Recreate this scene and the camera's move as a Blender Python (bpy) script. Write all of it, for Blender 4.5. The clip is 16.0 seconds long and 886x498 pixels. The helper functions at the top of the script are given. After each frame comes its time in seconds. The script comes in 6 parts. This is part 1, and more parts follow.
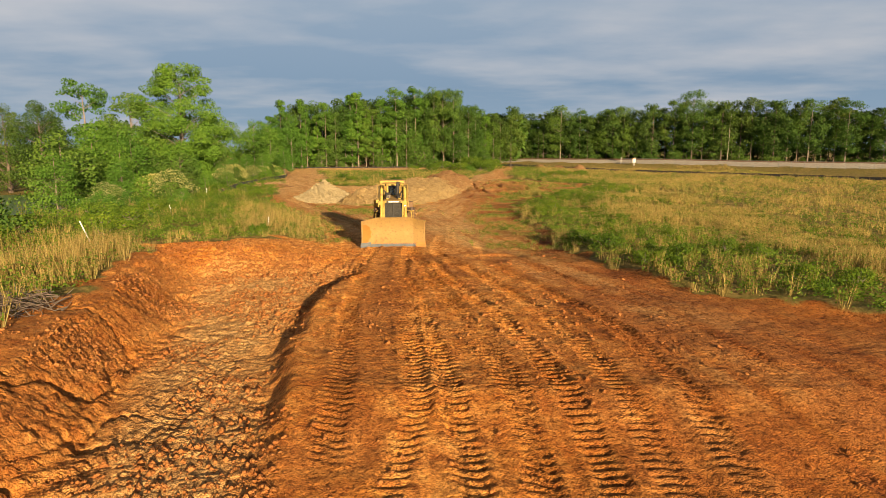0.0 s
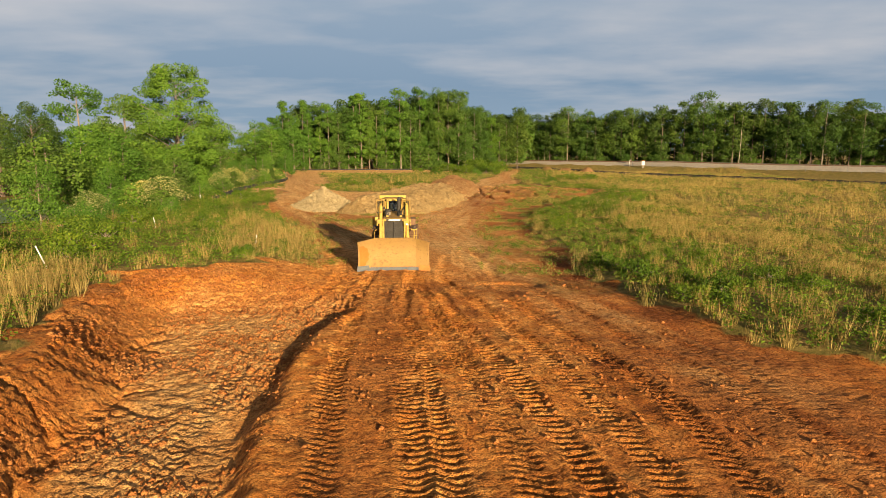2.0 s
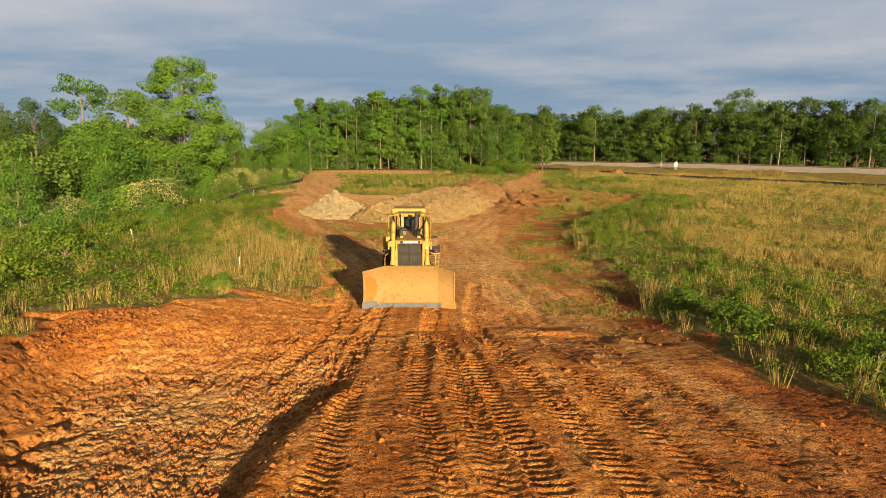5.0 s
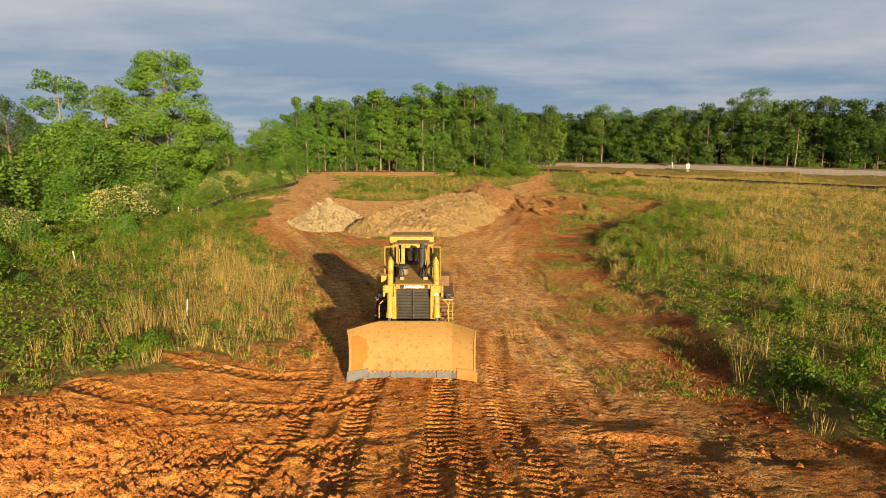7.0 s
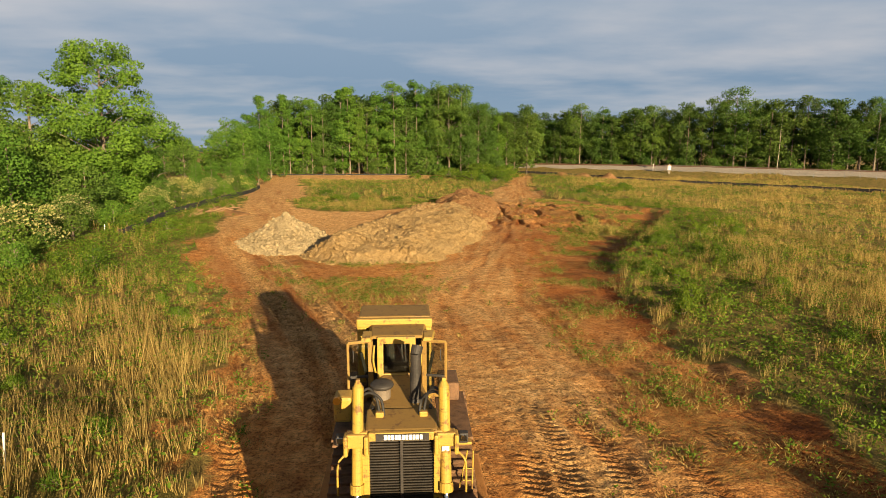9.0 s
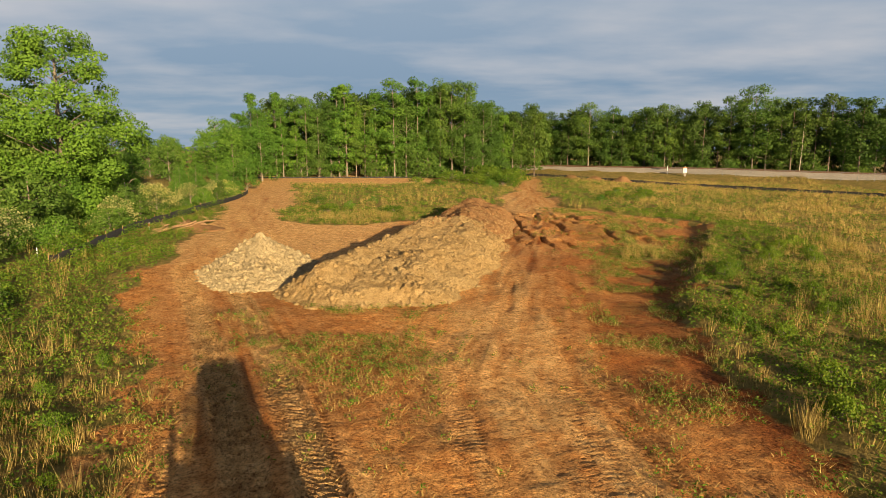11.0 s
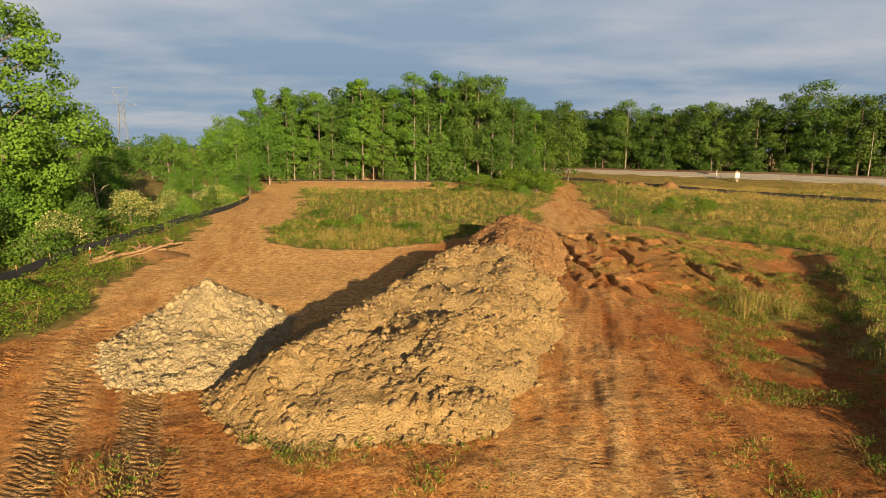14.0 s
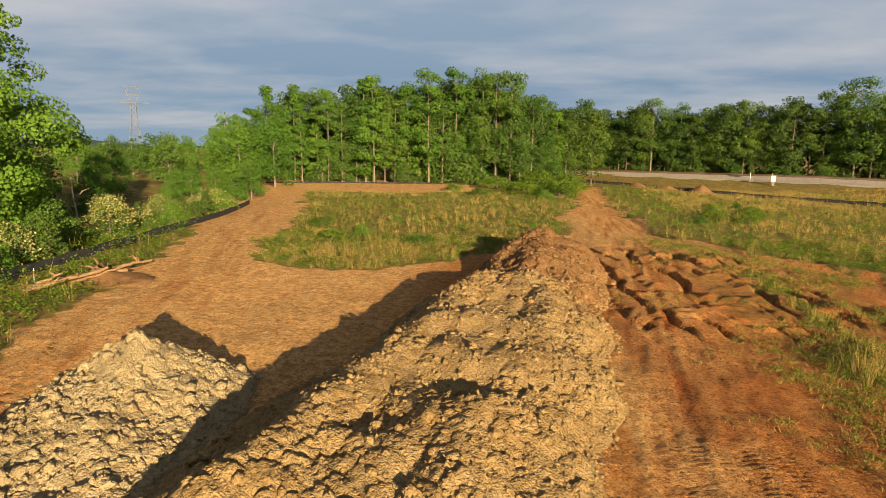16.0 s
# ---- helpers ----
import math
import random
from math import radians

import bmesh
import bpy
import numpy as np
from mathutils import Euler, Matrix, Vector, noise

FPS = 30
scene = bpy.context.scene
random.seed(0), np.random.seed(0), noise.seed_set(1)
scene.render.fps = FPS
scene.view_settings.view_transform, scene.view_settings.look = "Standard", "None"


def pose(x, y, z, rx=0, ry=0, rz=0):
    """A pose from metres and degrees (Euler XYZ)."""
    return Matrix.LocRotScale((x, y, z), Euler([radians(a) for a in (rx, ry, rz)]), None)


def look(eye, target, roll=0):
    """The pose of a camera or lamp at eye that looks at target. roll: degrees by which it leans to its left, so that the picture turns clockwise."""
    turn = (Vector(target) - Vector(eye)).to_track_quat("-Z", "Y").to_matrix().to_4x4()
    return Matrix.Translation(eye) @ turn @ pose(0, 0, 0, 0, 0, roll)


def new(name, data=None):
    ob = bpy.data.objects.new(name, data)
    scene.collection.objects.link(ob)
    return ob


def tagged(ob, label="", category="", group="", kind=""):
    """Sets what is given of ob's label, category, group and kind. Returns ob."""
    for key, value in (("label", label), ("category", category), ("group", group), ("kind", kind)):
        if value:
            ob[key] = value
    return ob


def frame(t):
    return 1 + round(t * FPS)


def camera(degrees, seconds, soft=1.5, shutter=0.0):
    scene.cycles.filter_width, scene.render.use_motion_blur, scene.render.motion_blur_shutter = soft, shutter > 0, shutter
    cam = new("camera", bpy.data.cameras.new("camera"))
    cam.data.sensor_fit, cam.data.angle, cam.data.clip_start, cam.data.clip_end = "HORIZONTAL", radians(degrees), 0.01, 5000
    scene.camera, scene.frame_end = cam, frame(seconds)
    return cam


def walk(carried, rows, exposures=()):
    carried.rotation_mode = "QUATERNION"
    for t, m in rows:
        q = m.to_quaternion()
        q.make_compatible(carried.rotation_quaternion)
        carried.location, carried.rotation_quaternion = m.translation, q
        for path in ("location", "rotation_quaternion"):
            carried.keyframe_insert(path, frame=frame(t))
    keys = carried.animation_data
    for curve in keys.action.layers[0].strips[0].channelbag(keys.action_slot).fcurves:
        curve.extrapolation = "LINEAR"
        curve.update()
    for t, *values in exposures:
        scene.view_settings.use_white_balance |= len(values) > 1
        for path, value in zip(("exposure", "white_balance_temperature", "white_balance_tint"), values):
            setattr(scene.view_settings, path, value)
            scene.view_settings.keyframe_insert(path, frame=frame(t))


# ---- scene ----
cam = camera(73.3, 16.0, soft=0.7)
METRES, EYE, TILT, LEAN, TURN = 58.0, 5.8, 0.0, 2.0, 0.0
ROWS = [
    (0.0, 0.0, 0.0, 0.0, 0.29, -9.33, -1.77),
    (0.5, -0.0007, 0.0176, 0.0042, 0.25, -9.33, -1.78),
    (1.0, -0.0014, 0.0346, 0.0082, 0.58, -9.36, -1.84),
    (1.5, -0.002, 0.051, 0.011, 0.76, -9.37, -1.89),
    (2.0, -0.0026, 0.0675, 0.0117, 0.72, -9.37, -1.88),
    (2.5, -0.0032, 0.0841, 0.0118, 0.69, -9.37, -1.91),
    (3.0, -0.004, 0.102, 0.0117, 0.65, -9.38, -1.9),
    (3.5, -0.0051, 0.1222, 0.0118, 0.62, -9.38, -1.92),
    (4.0, -0.0067, 0.1443, 0.0121, 1.59, -9.43, -2.02),
    (4.2, -0.0077, 0.1538, 0.0124, 2.42, -9.46, -2.06),
    (6.3, -0.0195, 0.2678, 0.0166, 2.76, -9.51, -2.16),
    (6.5, -0.021, 0.2807, 0.0171, 2.77, -9.51, -2.16),
    (7.0, -0.0255, 0.314, 0.0187, 2.77, -9.52, -2.19),
    (7.5, -0.0305, 0.3494, 0.0201, 2.66, -9.51, -2.2),
    (8.0, -0.0354, 0.3866, 0.0217, 1.24, -9.46, -2.12),
    (8.5, -0.0405, 0.4255, 0.0234, 0.19, -9.42, -2.05),
    (9.0, -0.0447, 0.4654, 0.0254, -0.03, -9.42, -2.05),
    (9.2, -0.0461, 0.4815, 0.0262, -0.07, -9.42, -2.05),
    (11.3, -0.0595, 0.6530, 0.0336, -0.06, -9.46, -2.1),
    (11.5, -0.0604, 0.6691, 0.0342, 0.03, -9.46, -2.1),
    (12.0, -0.0624, 0.7092, 0.0355, 0.25, -9.47, -2.13),
    (12.5, -0.0641, 0.7491, 0.0369, 0.41, -9.5, -2.16),
    (13.0, -0.0658, 0.7882, 0.0377, 0.57, -9.51, -2.2),
    (13.5, -0.0674, 0.8266, 0.0383, 0.94, -9.54, -2.25),
    (14.0, -0.0689, 0.8635, 0.0393, 2.07, -9.6, -2.38),
    (14.5, -0.0701, 0.8989, 0.04, 2.67, -9.62, -2.43),
    (15.0, -0.0718, 0.9327, 0.0404, 3.1, -9.64, -2.49),
    (15.5, -0.0734, 0.9646, 0.0409, 3.36, -9.65, -2.52),
    (16.0, -0.0756, 0.9948, 0.0411, 3.49, -9.65, -2.56),
]
walk(cam, [(t, pose(0, 0, EYE, TILT, LEAN, TURN) @ pose(METRES * x, METRES * y, METRES * z, 90 + pitch, roll, yaw)) for t, x, y, z, yaw, pitch, roll in ROWS])

# ---- world and sun ----
SUN_TO = Vector((0.40, -0.917, 0.0)).normalized()   # plan direction towards the sun
SUN_ELEV = radians(11.5)
sun_dir = Vector((SUN_TO.x * math.cos(SUN_ELEV), SUN_TO.y * math.cos(SUN_ELEV), math.sin(SUN_ELEV)))
sun = new("sun", bpy.data.lights.new("sun", "SUN"))
sun.data.energy, sun.data.angle, sun.data.color = 5.0, radians(0.6), (1.0, 0.77, 0.45)
sun.matrix_world = look(Vector((0, 0, 60)) + sun_dir * 50, (0, 0, 60))
scene.view_settings.exposure = 1.32

world = bpy.data.worlds.new("evening_sky")
scene.world = world
world.use_nodes = True
wt = world.node_tree
wt.nodes.clear()


def wmath(op, a, b=None):
    n = wt.nodes.new("ShaderNodeMath")
    n.operation = op
    for i, v in enumerate((a, b)):
        if v is None:
            continue
        if isinstance(v, (int, float)):
            n.inputs[i].default_value = v
        else:
            wt.links.new(v, n.inputs[i])
    return n.outputs[0]


def ramp_in(tree, fac, stops):
    n = tree.nodes.new("ShaderNodeValToRGB")
    el = n.color_ramp.elements
    while len(el) < len(stops):
        el.new(0.5)
    for e, (p, c) in zip(el, stops):
        e.position = p
        e.color = (*c, 1) if len(c) == 3 else c
    tree.links.new(fac, n.inputs[0])
    return n.outputs[0]


def mix_in(tree, fac, a, b, blend="MIX"):
    n = tree.nodes.new("ShaderNodeMix")
    n.data_type, n.blend_type = "RGBA", blend
    for i, v in ((0, fac), (6, a), (7, b)):
        if isinstance(v, (int, float)):
            n.inputs[i].default_value = v
        elif isinstance(v, tuple):
            n.inputs[i].default_value = (*v, 1)
        else:
            tree.links.new(v, n.inputs[i])
    return n.outputs[2]


sky = wt.nodes.new("ShaderNodeTexSky")
sky.sky_type, sky.sun_disc = "NISHITA", False
sky.sun_elevation, sky.sun_rotation = SUN_ELEV, math.atan2(SUN_TO.x, SUN_TO.y)
gen = wt.nodes.new("ShaderNodeTexCoord")
sep = wt.nodes.new("ShaderNodeSeparateXYZ")
wt.links.new(gen.outputs["Generated"], sep.inputs[0])
up = wmath("MAXIMUM", sep.outputs[2], 0.0)
flat = wmath("ADD", up, 0.10)
comb = wt.nodes.new("ShaderNodeCombineXYZ")
wt.links.new(wmath("DIVIDE", sep.outputs[0], flat), comb.inputs[0])
wt.links.new(wmath("DIVIDE", sep.outputs[1], flat), comb.inputs[1])


def cloud_noise(scale, detail, rough, stretch):
    mp = wt.nodes.new("ShaderNodeMapping")
    mp.inputs["Scale"].default_value = stretch
    mp.inputs["Location"].default_value = (3.1, 7.7, 0.0)
    wt.links.new(comb.outputs[0], mp.inputs[0])
    n = wt.nodes.new("ShaderNodeTexNoise")
    n.inputs["Scale"].default_value, n.inputs["Detail"].default_value, n.inputs["Roughness"].default_value = scale, detail, rough
    wt.links.new(mp.outputs[0], n.inputs[0])
    return n.outputs[0]


broad = cloud_noise(0.55, 4, 0.5, (0.8, 1.0, 1.0))
fine = cloud_noise(1.5, 6, 0.55, (0.8, 1.1, 1.0))
lumps = wmath("ADD", wmath("MULTIPLY", broad, 0.70), wmath("MULTIPLY", fine, 0.30))
high = wmath("MULTIPLY", wmath("MINIMUM", up, 0.30), 0.34)
bright = ramp_in(wt, wmath("ADD", lumps, high), [(0.48, (0.0, 0.0, 0.0)), (0.70, (0.85, 0.85, 0.85))])
deck = ramp_in(wt, up, [(0.0, (0.152, 0.210, 0.280)), (0.10, (0.122, 0.176, 0.245)), (0.28, (0.186, 0.230, 0.282)), (0.50, (0.105, 0.120, 0.150)), (1.0, (0.070, 0.080, 0.100))])
crest = ramp_in(wt, up, [(0.0, (0.30, 0.30, 0.315)), (0.28, (0.36, 0.345, 0.345)), (0.50, (0.16, 0.155, 0.16)), (1.0, (0.10, 0.10, 0.105))])
clouds = mix_in(wt, bright, deck, crest)
clear = mix_in(wt, 1.0, sky.outputs[0], (0.030, 0.034, 0.042), "MULTIPLY")
final = mix_in(wt, 0.90, clear, clouds)
back = wt.nodes.new("ShaderNodeBackground")
back.inputs[1].default_value = 0.75
wt.links.new(final, back.inputs[0])
wout = wt.nodes.new("ShaderNodeOutputWorld")
wt.links.new(back.outputs[0], wout.inputs[0])


# ---- mesh helpers ----
def smooth(a, b, v):
    t = np.clip((v - a) / (b - a), 0.0, 1.0)
    return t * t * (3 - 2 * t)


LATTICE = np.random.RandomState(5).rand(256, 256)


def vnoise(x, y, scale, seed=0):
    """Value noise, 0 to 1, one lump about every `scale` metres."""
    u, v = x / scale + 17.3 * seed, y / scale + 31.7 * seed
    i, j = np.floor(u).astype(int), np.floor(v).astype(int)
    fx, fy = u - i, v - j
    fx, fy = fx * fx * (3 - 2 * fx), fy * fy * (3 - 2 * fy)
    i0, j0, i1, j1 = i % 256, j % 256, (i + 1) % 256, (j + 1) % 256
    return (LATTICE[i0, j0] * (1 - fx) + LATTICE[i1, j0] * fx) * (1 - fy) + (LATTICE[i0, j1] * (1 - fx) + LATTICE[i1, j1] * fx) * fy


def fbm(x, y, scale, octaves=4, seed=0):
    total, amp, norm = 0.0, 1.0, 0.0
    for k in range(octaves):
        total = total + amp * (vnoise(x, y, scale / 2 ** k, seed + k * 3) - 0.5)
        norm += amp
        amp *= 0.55
    return total / norm * 2


def cells(x, y, scale, seed=0):
    """Clod-like cells about `scale` metres wide: gap to the neighbour (0 at the crack) and a value for each cell."""
    u, v = x / scale + 5.7 * seed, y / scale + 9.1 * seed
    i, j = np.floor(u).astype(int), np.floor(v).astype(int)
    first, second, val = np.full(u.shape, 9.0), np.full(u.shape, 9.0), np.zeros(u.shape)
    for di in (-1, 0, 1):
        for dj in (-1, 0, 1):
            a, b = (i + di) % 256, (j + dj) % 256
            d = np.hypot(i + di + LATTICE[a, b] - u, j + dj + LATTICE[b, (a + 97) % 256] - v)
            near = d < first
            second = np.where(near, first, np.minimum(second, d))
            val = np.where(near, LATTICE[(a + 41) % 256, (b + 13) % 256], val)
            first = np.minimum(first, d)
    return second - first, val


def clods_relief(x, y, scale, seed=0):
    """Broken lumps, 0 in the cracks to 1 on the highest."""
    gap, val = cells(x + 0.25 * scale * fbm(x, y, scale * 1.3, 2, seed + 50), y + 0.25 * scale * fbm(x, y, scale * 1.3, 2, seed + 60), scale, seed)
    return (0.30 + 0.70 * val) * smooth(0.0, 0.30, gap)


def mesh_from(name, verts, faces, material=None, shade=False):
    """A mesh from numpy arrays; faces is (n, 3) or (n, 4)."""
    me = bpy.data.meshes.new(name)
    verts, faces = np.asarray(verts, np.float32), np.asarray(faces, np.int32)
    n, k = faces.shape
    me.vertices.add(len(verts))
    me.vertices.foreach_set("co", verts.ravel())
    me.loops.add(n * k)
    me.loops.foreach_set("vertex_index", faces.ravel())
    me.polygons.add(n)
    me.polygons.foreach_set("loop_start", np.arange(0, n * k, k, dtype=np.int32))
    me.update(calc_edges=True)
    if shade:
        me.polygons.foreach_set("use_smooth", np.ones(n, bool))
    if material:
        me.materials.append(material)
    return me


def grid_faces(nx, ny):
    i = np.arange(nx - 1)[None, :] + np.arange(ny - 1)[:, None] * nx
    return np.stack([i, i + 1, i + nx + 1, i + nx], -1).reshape(-1, 4)


def thing(name, m, label, category, group="", kind=""):
    ob = new(name)
    ob.empty_display_size = 0.3
    ob.matrix_world = m
    return tagged(ob, label, category, group, kind)


def part(name, data, parent, label="", m=None):
    """One mesh (bmesh or mesh data) as a part under a thing or a part."""
    if isinstance(data, tuple):
        bm, material = data
        me = bpy.data.meshes.new(name)
        bm.to_mesh(me)
        bm.free()
        me.materials.append(material)
    else:
        me = data
    ob = new(name, me)
    ob.parent = parent
    if m is not None:
        ob.matrix_local = m
    if label:
        tagged(ob, label)
    return ob


# ---- materials ----
def material(name):
    m = bpy.data.materials.new(name)
    m.use_nodes = True
    t = m.node_tree
    return m, t, t.nodes["Principled BSDF"]


def noise_in(t, scale, detail=4, rough=0.6, vec=None, kind="ShaderNodeTexNoise"):
    n = t.nodes.new(kind)
    n.inputs["Scale"].default_value, n.inputs["Detail"].default_value, n.inputs["Roughness"].default_value = scale, detail, rough
    if vec is None:
        g = t.nodes.get("geo") or t.nodes.new("ShaderNodeNewGeometry")
        g.name = "geo"
        vec = g.outputs["Position"]
    t.links.new(vec, n.inputs["Vector"])
    return n.outputs[0]


def attr_in(t, name):
    n = t.nodes.new("ShaderNodeAttribute")
    n.attribute_name = name
    return n


def bump_in(t, height, strength, distance, bsdf):
    n = t.nodes.new("ShaderNodeBump")
    n.inputs["Strength"].default_value, n.inputs["Distance"].default_value = strength, distance
    t.links.new(height, n.inputs["Height"])
    t.links.new(n.outputs[0], bsdf.inputs["Normal"])


def math_in(t, op, a, b=0.0, clamp=False):
    n = t.nodes.new("ShaderNodeMath")
    n.operation, n.use_clamp = op, clamp
    for i, v in enumerate((a, b)):
        if isinstance(v, (int, float)):
            n.inputs[i].default_value = v
        else:
            t.links.new(v, n.inputs[i])
    return n.outputs[0]


def crack_in(t, scale):
    """Crumbs with narrow cracks between them, 0 to 1."""
    v = t.nodes.new("ShaderNodeTexVoronoi")
    v.feature = "DISTANCE_TO_EDGE"
    v.inputs["Scale"].default_value = scale
    warp = t.nodes.new("ShaderNodeTexNoise")
    warp.inputs["Scale"].default_value, warp.inputs["Detail"].default_value = scale * 0.6, 3
    t.links.new(t.nodes["geo"].outputs["Position"], warp.inputs["Vector"])
    off = t.nodes.new("ShaderNodeVectorMath")
    off.operation = "MULTIPLY_ADD"
    off.inputs[1].default_value = (1.6 / scale,) * 3
    t.links.new(warp.outputs["Color"], off.inputs[0])
    t.links.new(t.nodes["geo"].outputs["Position"], off.inputs[2])
    t.links.new(off.outputs[0], v.inputs["Vector"])
    return math_in(t, "MINIMUM", math_in(t, "MULTIPLY", v.outputs["Distance"], 4.0), 1.0)


def make_ground_material():
    m, t, b = material("red_clay_and_turf")
    cover = attr_in(t, "cover")
    sepc = t.nodes.new("ShaderNodeSeparateColor")
    t.links.new(cover.outputs["Color"], sepc.inputs[0])
    grass, pale, dark_soil = sepc.outputs
    n1, n2, n3, n4 = noise_in(t, 0.35, 5), noise_in(t, 2.2, 5), noise_in(t, 11, 5, 0.7), noise_in(t, 0.9, 4)
    red = ramp_in(t, n2, [(0.30, (0.34, 0.098, 0.016)), (0.50, (0.55, 0.205, 0.036)), (0.70, (0.68, 0.315, 0.070))])
    tan = ramp_in(t, n2, [(0.30, (0.42, 0.222, 0.076)), (0.55, (0.63, 0.385, 0.155)), (0.75, (0.74, 0.495, 0.230))])
    # darker, redder clay, damp patches among it, mixed in by cover's third channel
    dark_red = ramp_in(t, n4, [(0.35, (0.18, 0.056, 0.013)), (0.65, (0.35, 0.114, 0.026))])
    pf = math_in(t, "ADD", math_in(t, "ADD", pale, 0.04), math_in(t, "MULTIPLY", math_in(t, "SUBTRACT", n1, 0.5), 0.9), True)
    soil = mix_in(t, pf, red, tan)
    soil = mix_in(t, math_in(t, "MULTIPLY", dark_soil, math_in(t, "ADD", 0.55, n2), True), soil, dark_red)
    fleck = ramp_in(t, n3, [(0.37, (0.46, 0.40, 0.37)), (0.48, (0.97, 0.96, 0.95)), (0.66, (1.28, 1.26, 1.22))])
    soil = mix_in(t, 1.0, soil, fleck, "MULTIPLY")
    blotch = ramp_in(t, noise_in(t, 4.2, 6, 0.72), [(0.35, (0.55, 0.46, 0.40)), (0.46, (1.10, 1.06, 1.03)), (0.68, (1.30, 1.25, 1.20))])
    soil = mix_in(t, 0.85, soil, blotch, "MULTIPLY")
    turf = ramp_in(t, n2, [(0.32, (0.095, 0.095, 0.020)), (0.48, (0.20, 0.150, 0.036)), (0.58, (0.32, 0.215, 0.066)), (0.75, (0.42, 0.285, 0.100))])
    turf2 = ramp_in(t, n4, [(0.40, (0.110, 0.110, 0.024)), (0.60, (0.32, 0.22, 0.070))])
    turf = mix_in(t, 0.5, turf, turf2)
    gf = ramp_in(t, math_in(t, "ADD", grass, math_in(t, "MULTIPLY", math_in(t, "SUBTRACT", n3, 0.5), 0.8)), [(0.38, (0, 0, 0)), (0.62, (1, 1, 1))])
    col = mix_in(t, gf, soil, turf)
    t.links.new(col, b.inputs["Base Color"])
    b.inputs["Roughness"].default_value = 0.95
    b.inputs["Specular IOR Level"].default_value = 0.15
    fine = noise_in(t, 26, 5, 0.7)
    crumbs = math_in(t, "MULTIPLY", crack_in(t, 8.0), noise_in(t, 0.9, 3))
    h = math_in(t, "ADD", math_in(t, "MULTIPLY", n3, 0.6), math_in(t, "MULTIPLY", noise_in(t, 4.5, 6, 0.7), 1.1))
    h = math_in(t, "ADD", h, math_in(t, "MULTIPLY", fine, 0.35))
    h = math_in(t, "ADD", h, math_in(t, "MULTIPLY", crumbs, 0.55))
    h = math_in(t, "ADD", h, math_in(t, "MULTIPLY", crack_in(t, 19.0), 0.30))
    bump_in(t, h, 1.0, 0.080, b)
    return m


def make_soil(name, dark, mid, light, scale=1.6, bump=0.07):
    m, t, b = material(name)
    n1, n2, n3 = noise_in(t, scale, 5), noise_in(t, scale * 0.22, 4), noise_in(t, 12, 5, 0.65)
    c = ramp_in(t, n1, [(0.30, dark), (0.52, mid), (0.74, light)])
    c = mix_in(t, ramp_in(t, n2, [(0.35, (0, 0, 0)), (0.7, (0.6, 0.6, 0.6))]), c, light)
    c = mix_in(t, 1.0, c, ramp_in(t, n3, [(0.36, (0.68, 0.66, 0.63)), (0.56, (1.06, 1.06, 1.06))]), "MULTIPLY")
    t.links.new(c, b.inputs["Base Color"])
    b.inputs["Roughness"].default_value = 0.96
    b.inputs["Specular IOR Level"].default_value = 0.12
    h = math_in(t, "ADD", n3, math_in(t, "MULTIPLY", crack_in(t, 9.0), math_in(t, "MULTIPLY", n2, 0.5)))
    bump_in(t, h, 1.0, bump * 1.45, b)
    return m


def make_leaf(name, dark, mid, light, through_light=0.26, rough=0.6):
    m, t, b = material(name)
    g = t.nodes.new("ShaderNodeNewGeometry")
    rnd = ramp_in(t, g.outputs["Random Per Island"], [(0.0, dark), (0.5, mid), (1.0, light)])
    big = noise_in(t, 0.22, 3)
    obi = t.nodes.new("ShaderNodeObjectInfo")
    tint = ramp_in(t, obi.outputs["Random"], [(0.0, (0.70, 0.80, 0.74)), (0.5, (0.98, 1.0, 0.95)), (1.0, (1.24, 1.16, 0.92))])
    c = mix_in(t, 1.0, rnd, ramp_in(t, big, [(0.3, (0.78, 0.82, 0.8)), (0.7, (1.18, 1.12, 1.05))]), "MULTIPLY")
    c = mix_in(t, 1.0, c, tint, "MULTIPLY")
    t.links.new(c, b.inputs["Base Color"])
    b.inputs["Roughness"].default_value = rough
    b.inputs["Specular IOR Level"].default_value = 0.12
    tr = t.nodes.new("ShaderNodeBsdfTranslucent")
    t.links.new(mix_in(t, 1.0, c, (1.15, 1.25, 0.6), "MULTIPLY"), tr.inputs[0])
    mixs = t.nodes.new("ShaderNodeMixShader")
    mixs.inputs[0].default_value = through_light
    t.links.new(b.outputs[0], mixs.inputs[1])
    t.links.new(tr.outputs[0], mixs.inputs[2])
    t.links.new(mixs.outputs[0], t.nodes["Material Output"].inputs[0])
    return m


def make_plain(name, dark, light, scale=3.0, rough=0.8, metal=0.0, bump=0.0, spec=0.3):
    m, t, b = material(name)
    n1, n2 = noise_in(t, scale, 5), noise_in(t, scale * 7, 4)
    c = ramp_in(t, math_in(t, "ADD", math_in(t, "MULTIPLY", n1, 0.6), math_in(t, "MULTIPLY", n2, 0.4)), [(0.34, dark), (0.64, light)])
    t.links.new(c, b.inputs["Base Color"])
    b.inputs["Roughness"].default_value, b.inputs["Metallic"].default_value = rough, metal
    b.inputs["Specular IOR Level"].default_value = spec
    if bump:
        bump_in(t, n2, 0.5, bump, b)
    return m


